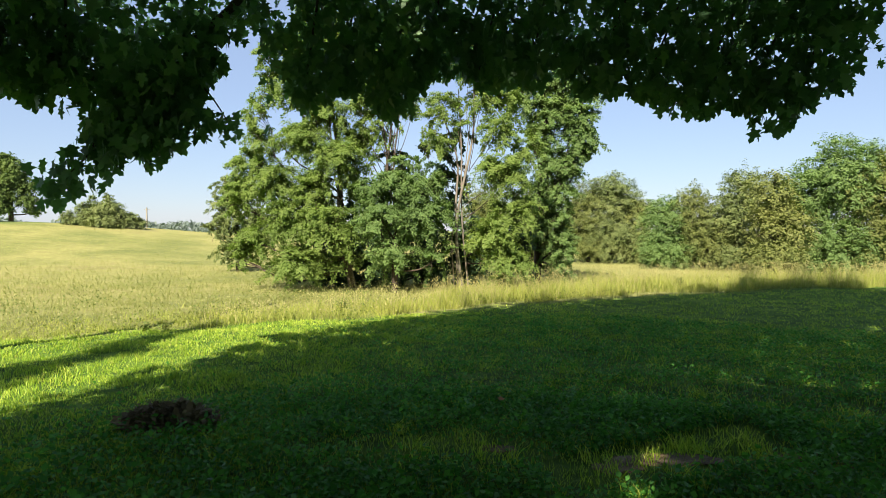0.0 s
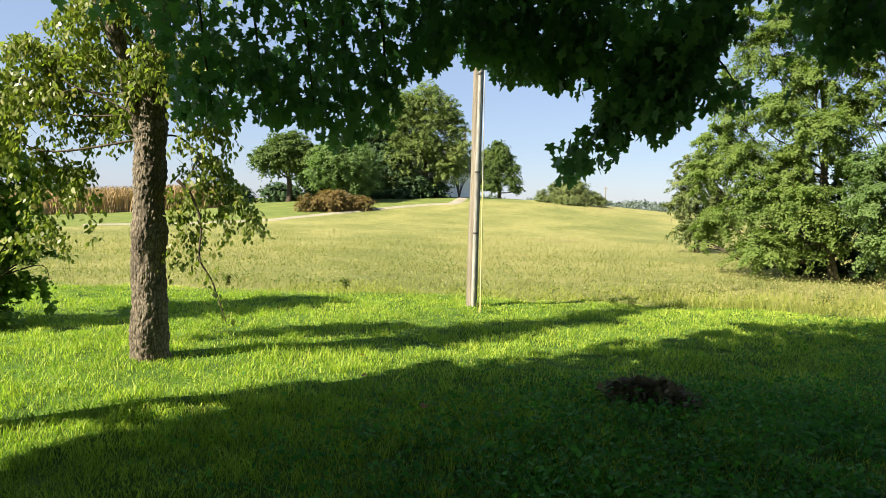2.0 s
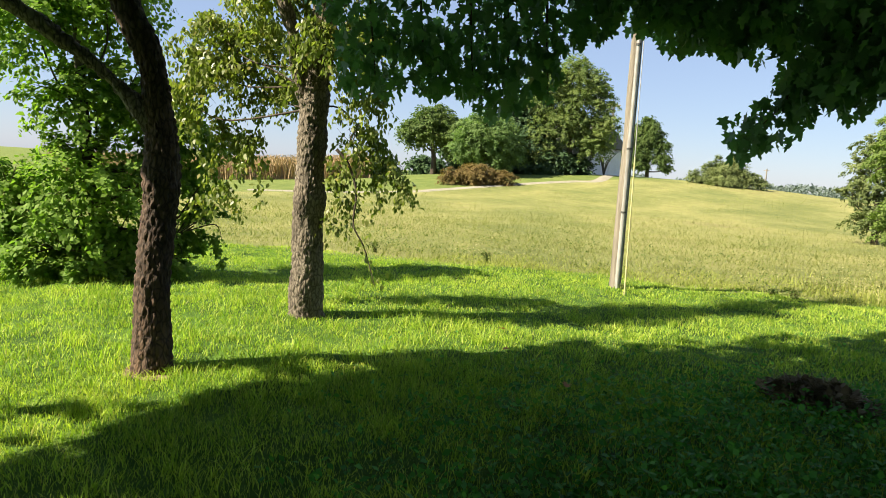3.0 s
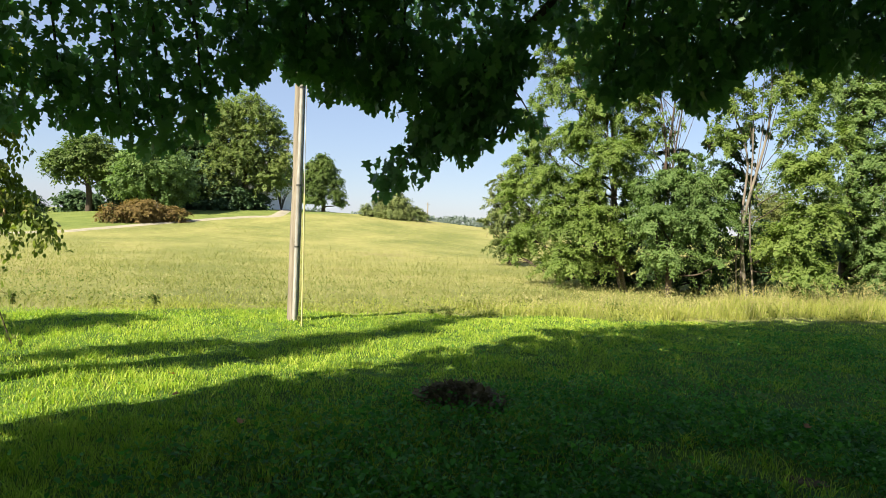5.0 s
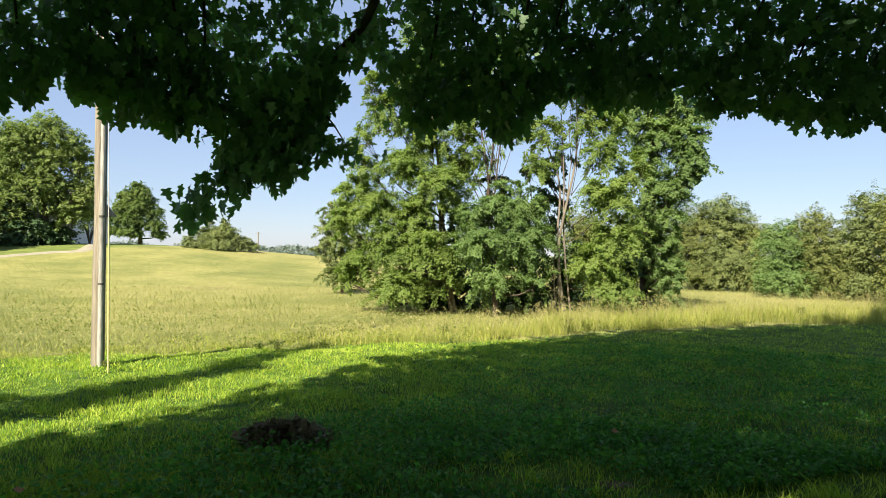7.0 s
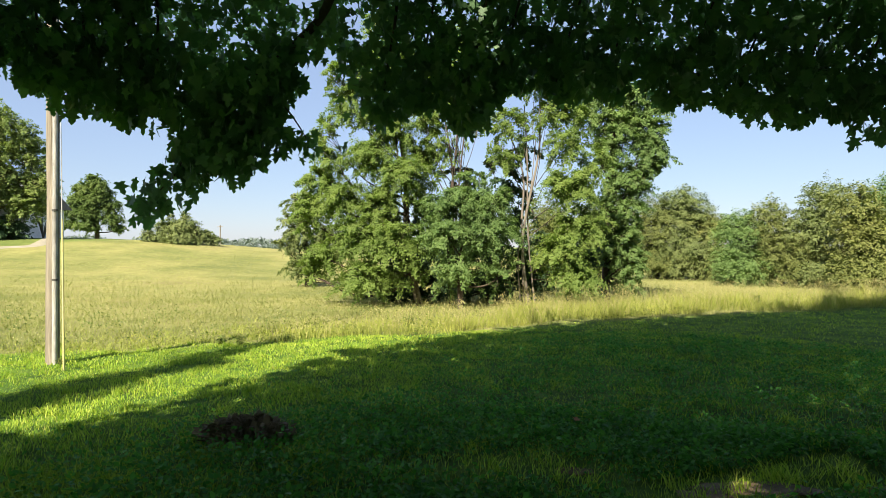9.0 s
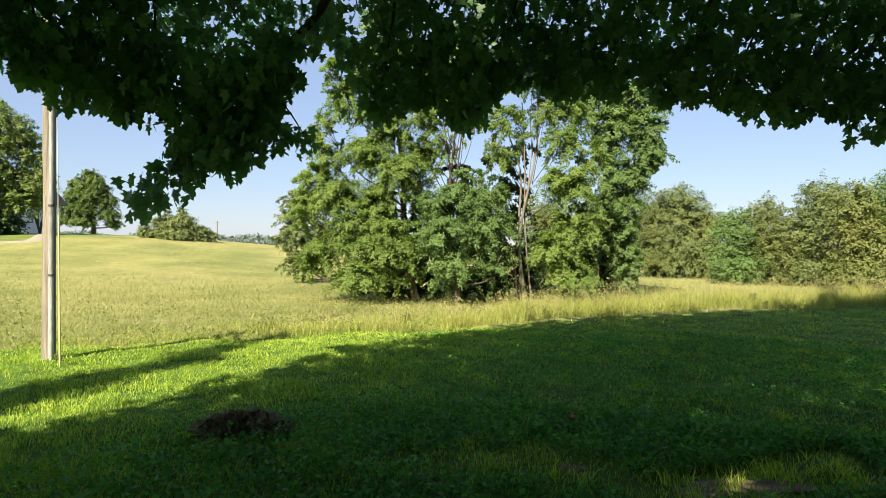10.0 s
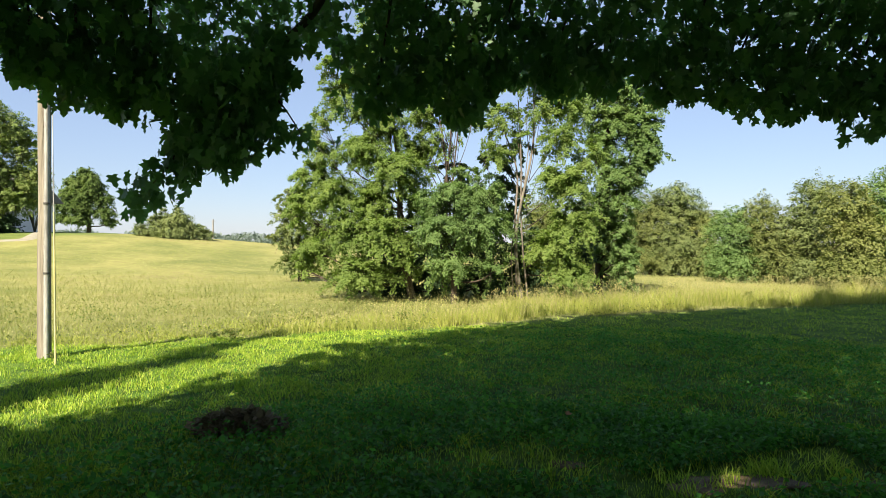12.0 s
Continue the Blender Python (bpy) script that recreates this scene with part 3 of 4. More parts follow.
tree("tree", (-42.5, 52.0, 1.0), (-42.5, 52, 7), .25, [(-42.6, 51.6, 7.0, 2.4, 2.0), (-43.8, 50.4, 4.6, 2.6, 2.2), (-41.4, 52.6, 4.2, 2.6, 2.4), (-44.6, 49.2, 5.6, 2.4, 2.2), (-41.2, 51.4, 8.2, 2.2, 2.0), (-46.4, 47.4, 4.2, 2.4, 2.0), (-47.6, 50, 2.2, 2.5, 1.6), (-44, 53, 2, 2.5, 1.6), (-50.5, 47, 2, 2.6, 1.5), (-40, 55, 2.2, 2.5, 1.6), (-53.5, 43, 1.8, 2.6, 1.4)],
     M_HAZED_DARK, M_BARK, 480, .3, "dark green tree behind the yard", tuft=14, shape=DIAMOND)
tree("tree", (-40.8, 75.4, 2.1), (-40.6, 75.2, 8.4), .28, [(-41.2, 74.9, 9.2, 1.1, 1.0), (-40.4, 74.9, 8.6, 1.3, 1.1), (-42.1, 74.8, 8.0, 1.4, 1.2), (-40.0, 75, 7.3, 1.7, 1.3), (-42.5, 74.6, 6.8, 1.5, 1.1), (-41, 74.5, 6.6, 1.8, 1.3),
     (-39.1, 75.4, 6.1, 1.4, 1.1), (-43.2, 74.2, 5.5, 1.5, 1.1), (-41.2, 74.2, 5.2, 1.8, 1.2), (-39.0, 75.2, 4.7, 1.6, .9), (-43.3, 74.3, 4.1, 1.4, .7), (-41.3, 74.2, 3.9, 1.8, .8), (-38.5, 75.6, 3.7, 1.2, .6)],
     M_CREST, M_BARK, 1400, .19, "round dark green tree on the hill crest", tuft=16, shape=DIAMOND)
tree("shrub", (-23.0, 55.9, 1.6), (-23, 55.8, 3.4), .12, [(-23.1, 55.7, 3.1, 1.5, 1.0), (-22.2, 55.7, 3.3, 1.1, .9), (-24.2, 55.2, 3.0, 1.0, 1.0), (-21.3, 56.3, 2.5, 1.1, .8), (-25.2, 54.8, 2.4, .8, .8), (-22.6, 55.7, 4.1, .6, .6),
     (-23.7, 55.5, 4.0, .5, .5), (-20.5, 56.7, 2.2, .8, .5), (-22.8, 55.2, 2.2, 1.8, .8), (-24.6, 55, 2.1, 1.0, .6)],
     M_GREYLEAF, M_BARK, 2900, .132, "round grey-green bush on the hill crest", "bush", tuft=18, shape=DIAMOND)
tree("shrub", (-34.2, 37.2, .7), (-34.2, 37.2, 1.5), .06, [(-34.2, 36.9, 1.5, 2.1, 1.15), (-35.5, 35.7, 1.25, 1.2, .95), (-32.6, 38.3, 1.35, 1.3, .9)],
     M_RUSSET, M_BARK, 1900, .14, "rounded russet shrub beside the driveway", "bush", tuft=20)

# ---- trees on the lawn ----
tree("tree", (-10.9, 3.4, -.2), (-11.2, 3.0, 4.5), .12, ([(-11, 3.1, 1.1, 1.04, 1.04), (-10.8, 3.5, .3, .95, .6), (-10.6, 4.0, 1.4, .66, .76), (-11, 2.6, .2, .8, .66),
     (-10.6, 4.2, .4, .5, .5), (-11, 3.1, 2.4, .85, .8), (-10.8, 3.7, 2.7, .6, .6), (-10.4, 4.6, .9, .4, .4)] + [(-11.8, 2.3, .8, .9, .9), (-11.6, 2.6, 3.4, 1.1, 1.0),
     (-11.3, 3.4, 4.2, 1.1, 1.0), (-10.4, 4.4, 1.7, .65, .7), (-10.5, 4.0, 2.2, .8, .7), (-10.4, 4.5, .5, .55, .5), (-10.9, 3.0, -.1, .9, .4), (-10.5, 4.1, -.1, .6, .35)]), M_THICKET, M_BARK, 5800, .088, "dense bright green thicket tree on the lawn", shape=DIAMOND)


def lawn_tree_red():
    e = thing("tree", -5.6, 2.14, -.05, "reddish-barked forked tree trunk with flaking plates", "tree")
    part("trunk", bark_trunk("trunk", [(-5.59, 2.15, -.3), (-5.59, 2.14, .6), (-5.58, 2.19, 1.33), (-5.57, 2.16, 1.9), (-5.63, 2.03, 2.5), (-5.85, 1.5, 3.6), (-6.25, .3, 5.2)], [.17, .132, .128, .108, .1, .085, .05], M_BARK_RED), e)
    part("limb", bark_trunk("limb", [(-5.58, 2.17, 1.72), (-5.68, 1.9, 2.08), (-5.78, 1.55, 2.36), (-5.98, .9, 2.8)], [.075, .062, .056, .045], M_BARK_GREY, 32, 60, .02, .045, 0), e)
    blobs = [(-6.3, -.4, 5.3, .8, .6), (-6.6, -1.2, 4.8, .8, .5), (-6.3, .2, 5.9, .7, .5)]
    limbs_to(blobs, (-5.9, 1.5, 3.2), (-6.3, .3, 5.4), .1, M_BARK, e)
    pts, out = in_blobs(blobs, 1500)
    part("crown", leaves("crown", pts, M_HICKORY, .13, OVAL, .7, .3), e)
    e.location += Vector((.01, -.11, 0))


def lawn_tree_grey():
    e = thing("tree", -6.72, 4.28, -.05, "grey plated-bark tree with drooping yellow-green leaves", "tree")
    part("trunk", bark_trunk("trunk", [(-6.72, 4.29, -.3), (-6.72, 4.27, .56), (-6.72, 4.28, 1.51), (-6.71, 4.3, 2.3), (-6.66, 4.36, 3.2), (-6.7, 4.4, 4.6), (-7.2, 4.5, 6.8)], [.2, .18, .17, .16, .13, .09, .03], M_BARK_GREY), e)
    part("limb", bark_trunk("limb", [(-6.73, 4.27, 1.9), (-6.79, 4.17, 2.45), (-6.86, 4.05, 3.1), (-7.1, 3.7, 4.0)], [.09, .085, .075, .05], M_BARK_GREY, 28, 50, .018, .045, 0), e)
    blobs = ([(-7.9, 3.8, 2.6, .5, .43), (-7.7, 4.15, 3.05, .55, .42), (-6.5, 4.3, 2.9, .52, .45), (-7.5, 4.3, 2.4, .42, .35), (-6.2, 4.6, 2.4, .36, .32), (-7.9, 3.9, 1.8, .35, .42),
             (-6.3, 4.7, 1.9, .39, .32), (-6.1, 4.9, 1.6, .32, .26), (-7.9, 3.8, 1.15, .35, .28, .7), (-6.0, 5.0, 1.35, .26, .19, .7), (-6.5, 4.5, 1.5, .19, .32, .7), (-6.5, 4.4, .85, .13, .25, .8),
             (-7.6, 4.1, 1.7, .28, .35)] + [(-8.0, 3.7, 3.1, .45, .36), (-6.3, 4.7, 3.1, .45, .39), (-7.2, 4.1, 3.5, .6, .4), (-6.7, 4.5, 3.9, .6, .5), (-6.9, 4.2, 4.6, .6, .6), (-6.6, 4.4, 5.3, .5, .5), (-7.1, 4.3, 5.9, .55, .5), (-7.4, 4.4, 6.6, .55, .5), (-7.5, 4.6, 7.3, .5, .5), (-7.6, 4.7, 8.0, .4, .45),
             (-8.2, 3.5, 2.25, .38, .42), (-8.3, 3.6, 2.8, .38, .33), (-6.4, 4.6, 1.2, .2, .3, .8)])
    limbs_to([q for q in blobs if q[3] > .37], (-6.71, 4.29, 1.9), (-6.66, 4.36, 4.4), .045, M_BARK, e)
    hang = [(-6.33, 4.35, 1.75), (-6.24, 4.45, 1.6), (-6.18, 4.53, 1.3), (-6.19, 4.52, .93), (-6.11, 4.62, .68), (-6.02, 4.73, .24)]
    part("hanging_branch", tubes("hanging_branch", [(hang, .018, .005)], M_BARK, 6), e)
    pts, out = in_blobs(blobs, 11500, .9, .9, .8, .06, 34)
    line = curve_points(hang, 60)
    spray = line[RNG.integers(10, 60, 150)] + RNG.normal(size=(150, 3)) * (.11, .11, .05)
    part("crown", leaves("crown", np.concatenate([pts, spray]), M_HICKORY, .064, OVAL, 1.3, .15, hang=.7), e)
    e.location += Vector((-.02, -.07, 0))


lawn_tree_red()
lawn_tree_grey()


# ---- utility pole ----
def utility_pole():
    x, y = -6.335, 10.395
    right, near = np.array((.857, .516)), np.array((.516, -.857))
    z = ground_z(x, y)
    e = thing("utility_pole", x, y, z, "weathered grey-brown wooden utility pole with a conduit", "utility pole")
    knots = [(x, y, z - .3), (x, y, z + 2), (x, y, z + 5), (x, y, z + 8.5)]
    p = curve_points(knots, 120)
    v, q = tube_arrays(p, np.linspace(.1, .084, 120), 40)
    out = unit(v - np.repeat(p, 40, 0))
    # drying cracks run up the wood
    crack = np.array([noise.noise(Vector((w[0] * 26, w[1] * 26, w[2] * .7))) for w in v])
    v = v + out * (np.clip(crack, -.5, .15) * .018)[:, None]
    part("shaft", raw_mesh("shaft", v, q, np.full(len(q) // 4, 4), M_POLE, True), e)
    px, py = np.array((x, y)) + right * .03 + near * .118
    part("conduit", tubes("conduit", [([(px, py, z - .1), (px, py, z + 2), (px - .01, py + .02, z + 7.5)], .04, .038)], M_STEEL, 14), e, "grey metal conduit")
    for h in (1.35, 2.45, 4.2, 5.6):
        v, q = tube_arrays(curve_points([(px, py, z + h - .016), (px, py, z + h + .016)], 3), [.046, .046, .046], 12)
        part("strap", raw_mesh("strap", v, q, np.full(len(q) // 4, 4), M_STRAP), e, "dark strap")
    gx, gy = np.array((x, y)) + right * .15 + near * .8
    hx, hy = np.array((x, y)) + right * .11 + near * .3
    part("guy_wire", tubes("guy_wire", [([(gx, gy, z - .1), (hx, hy, z + 3.6), (x + .08, y, z + 7.8)], .007, .007)], M_STEEL, 6), e)
    part("guy_guard", tubes("guy_guard", [([(gx, gy, z - .1), (gx * .7 + hx * .3, gy * .7 + hy * .3, z + 1.2), (gx * .4 + hx * .6, gy * .4 + hy * .6, z + 2.3)], .015, .013)], M_GUARD, 8), e, "faded yellow plastic guard")


utility_pole()


# ---- overhead maple ----
S_FALL = SUN_WAY / math.tan(SUN_EL)
# sun flecks placed to fit the camera's view: x, y, radius of each opening
GAPS = [(1.68, 4.5, .15), (2.17, 4.66, .2), (2.82, 4.98, .17), (2.0, 7.42, .12)]


def shade_side(p):
    return 0.91 * p[:, 0] - 0.41 * p[:, 1]


def cut_to_shadow(p):
    """Cuts leaves away so that sun flecks and the shadow's outline fall as wanted on the grass."""
    keep = np.ones(len(p), bool)
    for gx, gy, r in GAPS:
        dx, dy = p[:, 0] + S_FALL.x * p[:, 2] - gx, p[:, 1] + S_FALL.y * p[:, 2] - gy
        keep &= dx * dx + dy * dy * 0.3 > r * r
    fall = p[:, 1] + S_FALL.y * (p[:, 2] + .15)
    edge = np.interp(fall, (1.5, 3.8, 5.0, 6.0, 9.0), (-5.25, -5.6, -6.1, -6.25, -6.4))        # crown cut along the sun's path to place the shadow's side
    far = p[:, 1] + S_FALL.y * (p[:, 2] + .45) - .53 * (p[:, 0] + S_FALL.x * (p[:, 2] + .45))
    keep &= far < 16.5 + .25 * np.sin(p[:, 0] * 1.7 + p[:, 2])        # crown top cut likewise to place the shadow's far end
    return p[keep & (shade_side(p) > edge + .2 * np.sin(p[:, 1] * 2.1 + p[:, 2] * 3))]


CROWN, REACH = np.array((4.9, -4.2, 8.0)), np.array((12.8, 12.4, 10.6))


# the crown's lower leaf edge, fitted to the camera's view 4.8 m out: bearing to the left in degrees, height of the
# lowest leaf tips
VIEW_RIM_AZ = (-36, -33, -31.6, -30.6, -29, -27.9, -25.1, -23.5, -21.8, -20, -16.5, -15.5, -14.2, -12.3, -10.4, -7, -4.6, -3.2, -.7, 1.3, 3.3, 5, 6.4, 7.2, 9.5, 10,
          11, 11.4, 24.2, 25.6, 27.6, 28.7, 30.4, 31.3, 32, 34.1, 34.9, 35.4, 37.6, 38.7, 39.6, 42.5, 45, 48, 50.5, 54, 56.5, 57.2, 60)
VIEW_RIM_Z = (2.45, 2.19, 2.19, 2.36, 2.40, 2.32, 2.37, 2.44, 2.53, 2.49, 2.58, 2.72, 2.59, 2.63, 2.56, 2.69, 2.66, 2.40, 2.36, 2.55, 2.54, 2.41, 2.38, 2.53, 2.77, 3.0,
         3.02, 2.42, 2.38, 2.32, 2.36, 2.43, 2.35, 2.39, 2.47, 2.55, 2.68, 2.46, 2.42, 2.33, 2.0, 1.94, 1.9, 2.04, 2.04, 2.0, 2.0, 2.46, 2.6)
# one heavy spray hangs lower than the rim, fitted to the view likewise
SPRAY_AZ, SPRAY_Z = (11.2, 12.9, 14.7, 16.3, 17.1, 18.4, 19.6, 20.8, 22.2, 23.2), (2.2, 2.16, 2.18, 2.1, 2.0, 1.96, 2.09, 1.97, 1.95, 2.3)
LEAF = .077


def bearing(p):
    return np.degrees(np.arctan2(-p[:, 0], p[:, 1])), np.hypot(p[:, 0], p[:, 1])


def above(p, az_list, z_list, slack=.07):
    """Keeps the leaves above the rim fitted to the camera's view; farther out the limit rises along sight lines."""
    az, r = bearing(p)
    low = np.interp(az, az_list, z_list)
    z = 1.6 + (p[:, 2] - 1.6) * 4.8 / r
    p, r, low = (v[~((az > 9.6) & (az < 13.5 + .9 * np.sin(z * 13)) & (z > np.where(az < 11.3, 0, 2.44)) & (z < 2.95))] for v in (p, r, low))        # a cleft beside the heavy spray, cut to fit the camera's view
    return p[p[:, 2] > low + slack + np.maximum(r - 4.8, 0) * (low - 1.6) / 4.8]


def overhead_maple():
    e = thing("maple_tree", 5.3, -2.9, 0, "large spreading maple with dark leafy boughs overhead", "tree")
    part("trunk", tubes("trunk", [([(5.3, -2.9, -.3), (5.3, -2.9, 2), (5.2, -2.8, 5), (5.3, -2.9, 17)], .45, .1)], M_BARK, 20), e)

    def foliage(name, p, parent, size=LEAF, **more):
        return part(name, leaves(name, cut_to_shadow(p), M_MAPLE, size, MAPLE, 1.3, .1, hang=.5), parent, **more)

    # boughs along the fitted rim: bearing from the camera, reach, and how wide the spray
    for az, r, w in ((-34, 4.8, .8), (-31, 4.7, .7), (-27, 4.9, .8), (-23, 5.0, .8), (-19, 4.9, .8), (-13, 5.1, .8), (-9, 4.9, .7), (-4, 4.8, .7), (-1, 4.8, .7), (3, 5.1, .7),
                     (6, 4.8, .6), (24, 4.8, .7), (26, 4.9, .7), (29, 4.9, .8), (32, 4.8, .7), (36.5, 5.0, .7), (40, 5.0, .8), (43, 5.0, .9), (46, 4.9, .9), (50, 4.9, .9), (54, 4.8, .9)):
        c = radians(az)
        t = np.array((-math.sin(c) * r, math.cos(c) * r, np.interp(az, VIEW_RIM_AZ, VIEW_RIM_Z) + .16))
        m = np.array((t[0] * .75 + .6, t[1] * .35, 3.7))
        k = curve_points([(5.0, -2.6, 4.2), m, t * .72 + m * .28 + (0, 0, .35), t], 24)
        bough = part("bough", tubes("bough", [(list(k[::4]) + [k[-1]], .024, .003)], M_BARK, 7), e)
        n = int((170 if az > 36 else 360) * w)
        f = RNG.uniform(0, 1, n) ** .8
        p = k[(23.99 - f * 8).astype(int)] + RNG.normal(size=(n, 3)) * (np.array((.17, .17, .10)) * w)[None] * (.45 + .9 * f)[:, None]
        foliage("foliage", above(p, VIEW_RIM_AZ, VIEW_RIM_Z), bough, kind="stuff")
    # the heavy spray, placed to fit the view: a main bough that ends in a sideways tip, and hanging side twigs
    main = curve_points([(5.0, -2.6, 4.2), (.2, 2.2, 3.75), (-.75, 4.2, 3.2), (-1.35, 4.45, 2.72), (-1.8, 4.5, 2.2), (-2.05, 4.36, 1.86)], 60)
    bough = part("bough", tubes("bough", [(main[::5], .05, .003)], M_BARK, 8), e)
    tip = main[RNG.integers(44, 60, 170)] + RNG.normal(size=(170, 3)) * (.075, .11, .07)
    foliage("foliage", tip[(tip[:, 2] > 1.86) | (tip[:, 0] < -1.95)], bough, kind="stuff")
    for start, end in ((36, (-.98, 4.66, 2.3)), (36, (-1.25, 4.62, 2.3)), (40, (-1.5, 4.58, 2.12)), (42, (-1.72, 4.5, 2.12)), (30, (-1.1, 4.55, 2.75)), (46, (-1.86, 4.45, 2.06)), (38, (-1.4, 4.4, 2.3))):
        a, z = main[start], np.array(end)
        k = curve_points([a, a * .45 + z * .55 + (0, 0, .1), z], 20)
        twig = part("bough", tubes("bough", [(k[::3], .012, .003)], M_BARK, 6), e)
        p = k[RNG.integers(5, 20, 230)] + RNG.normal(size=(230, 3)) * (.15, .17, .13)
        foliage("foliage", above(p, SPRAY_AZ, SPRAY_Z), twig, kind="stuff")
    # the leafy ceiling over the lawn
    n = 1000
    az = radians(1) * RNG.uniform(-75, 62, n)
    r = RNG.uniform(4.1, np.clip(6.0 / np.maximum(.91 * np.sin(az) + .41 * np.cos(az), .3), 4.8, 8.6))
    c = np.stack([-np.sin(az) * r, np.cos(az) * r, 0 * r], -1)
    c[:, 2] = np.interp(np.degrees(az), VIEW_RIM_AZ, VIEW_RIM_Z) + .15 + np.maximum(r - 4.8, 0) * .2 + RNG.uniform(0, 1, n) * 2.1
    full = np.array([noise.noise(Vector(q) * 2.1) for q in c]) + np.where(az < radians(-15), -.08, np.where(az > radians(37), -.24, .2))
    c = c[full > -.26]
    pick = RNG.integers(0, len(c), 17500)
    roof = c[pick] + unit(RNG.normal(size=(17500, 3))) * RNG.uniform(0, 1, (17500, 1)) ** .5 * (.36, .36, .2)
    # leaves that fringe the rim
    m = 4800
    az = radians(1) * RNG.uniform(-38, 58, m)
    r = RNG.uniform(4.4, 5.2, m)
    z = np.interp(np.degrees(az), VIEW_RIM_AZ, VIEW_RIM_Z) + .06 + RNG.uniform(0, 1, m) ** 1.3 * .42
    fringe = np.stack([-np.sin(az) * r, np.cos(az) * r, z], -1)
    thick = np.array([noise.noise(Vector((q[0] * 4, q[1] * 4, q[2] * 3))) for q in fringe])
    fringe = fringe[thick > np.where(az > radians(37), .1, -.12) - .5 * (z - np.interp(np.degrees(az), VIEW_RIM_AZ, VIEW_RIM_Z))]
    foliage("lower_crown", above(np.concatenate([roof, fringe]), VIEW_RIM_AZ, VIEW_RIM_Z), e)
    # the unseen crown above and behind, shaped and thinned to cast the lawn's shadow
    m = 84000
    d = unit(RNG.normal(size=(m, 3)))
    rr = RNG.uniform(.35, 1, m) ** .5
    q = d * rr[:, None] * REACH + CROWN + RNG.normal(size=(m, 3)) * .3
    # an unseen lobe of leaves added to shade the near grass
    shade_lobe = unit(RNG.normal(size=(3600, 3))) * RNG.uniform(.2, 1, (3600, 1)) ** .5 * (3.0, 3.6, 1.5) + (-4.4, -1.6, 4.9)
    q = np.concatenate([q, shade_lobe])
    side = shade_side(q)
    airy = np.array([noise.noise(Vector(c) * .75) for c in q])
    q = q[(side > -3) | (airy > -.3 - .25 * (side + 5.6))]
    # three unseen leaf clumps added only to block light over the lawn
    q = np.concatenate([q, unit(RNG.normal(size=(4500, 3))) * RNG.uniform(.1, 1, (4500, 1)) ** .5 * (4.2, 3, 3) + (8.2, 6, 14.2)])
    q = np.concatenate([q, unit(RNG.normal(size=(1100, 3))) * RNG.uniform(.1, 1, (1100, 1)) ** .5 * (2.2, 1.7, 1.1) + (1.4, -1.2, 5.6)])
    q = np.concatenate([q, unit(RNG.normal(size=(450, 3))) * RNG.uniform(.1, 1, (450, 1)) ** .5 * (.7, 1.6, .6) + (-5.8, -1.1, 4.9)])
    front = (q[:, 1] > .55 * np.abs(q[:, 0])) & (q[:, 1] > 0)
    q = q[(q[:, 2] > np.where((q[:, 1] < -1.5) & (q[:, 0] > -1), 1.3, 2.9)) & (~front | (q[:, 2] > 1.6 + .5 * np.hypot(q[:, 0], q[:, 1])))]
    part("crown", leaves("crown", cut_to_shadow(q), M_MAPLE, .31, np.array([(0, 0, 0), (.35, .5, .05), (1, 0, -.05), (.35, -.5, .05)]), .5, .8), e)


overhead_maple()


# ---- house, drive, corn and distance ----
DRIVE = [(45 + f * 10, 48.5 - f * 16.1) for f in np.linspace(0, 1, 9)]
DRIVE = np.array([(-math.sin(radians(a)) * d, math.cos(radians(a)) * d) for d, a in [(44.5, 62), (44, 55)] + DRIVE + [(62, 31.5)]])


def off_drive(x, y):
    line = curve_points(DRIVE, 60)
    return np.min(np.hypot(np.asarray(x)[:, None] - line[None, :, 0], np.asarray(y)[:, None] - line[None, :, 1]), 1)


def drive():
    p = curve_points(DRIVE, 60)
    t = unit(np.gradient(p, axis=0))
    nrm = np.stack([-t[:, 1], t[:, 0]], -1)
    rows = [p + nrm * w for w in (-.5, -.22, .22, .5)]
    v = np.stack([np.stack([r[:, 0], r[:, 1], height(r[:, 0], r[:, 1]) + h], -1) for r, h in zip(rows, (.0, .05, .05, .0))], 1)
    i, j = np.arange(59)[:, None] * 4, np.arange(3)[None]
    q = np.stack([i + j, i + 4 + j, i + 5 + j, i + 1 + j], -1).reshape(-1)
    tagged(new("driveway", raw_mesh("driveway", v.reshape(-1, 3), q, np.full(len(q) // 4, 4), M_DRIVE, True)), "pale gravel driveway curving up the hill", "driveway", kind="structure")


def boxes(name, items, material):
    """One mesh of bevelled boxes: centre and size of each."""
    bm = bmesh.new()
    for c, sz in items:
        g = bmesh.ops.create_cube(bm, size=1, matrix=Matrix.Translation(c) @ Matrix.Diagonal((*sz, 1)))
        bmesh.ops.bevel(bm, geom=list({ed for vv in g["verts"] for ed in vv.link_edges}), offset=min(sz) * .08, segments=1, affect="EDGES")
    me = bpy.data.meshes.new(name)
    bm.to_mesh(me)
    bm.free()
    me.materials.append(material)
    return me


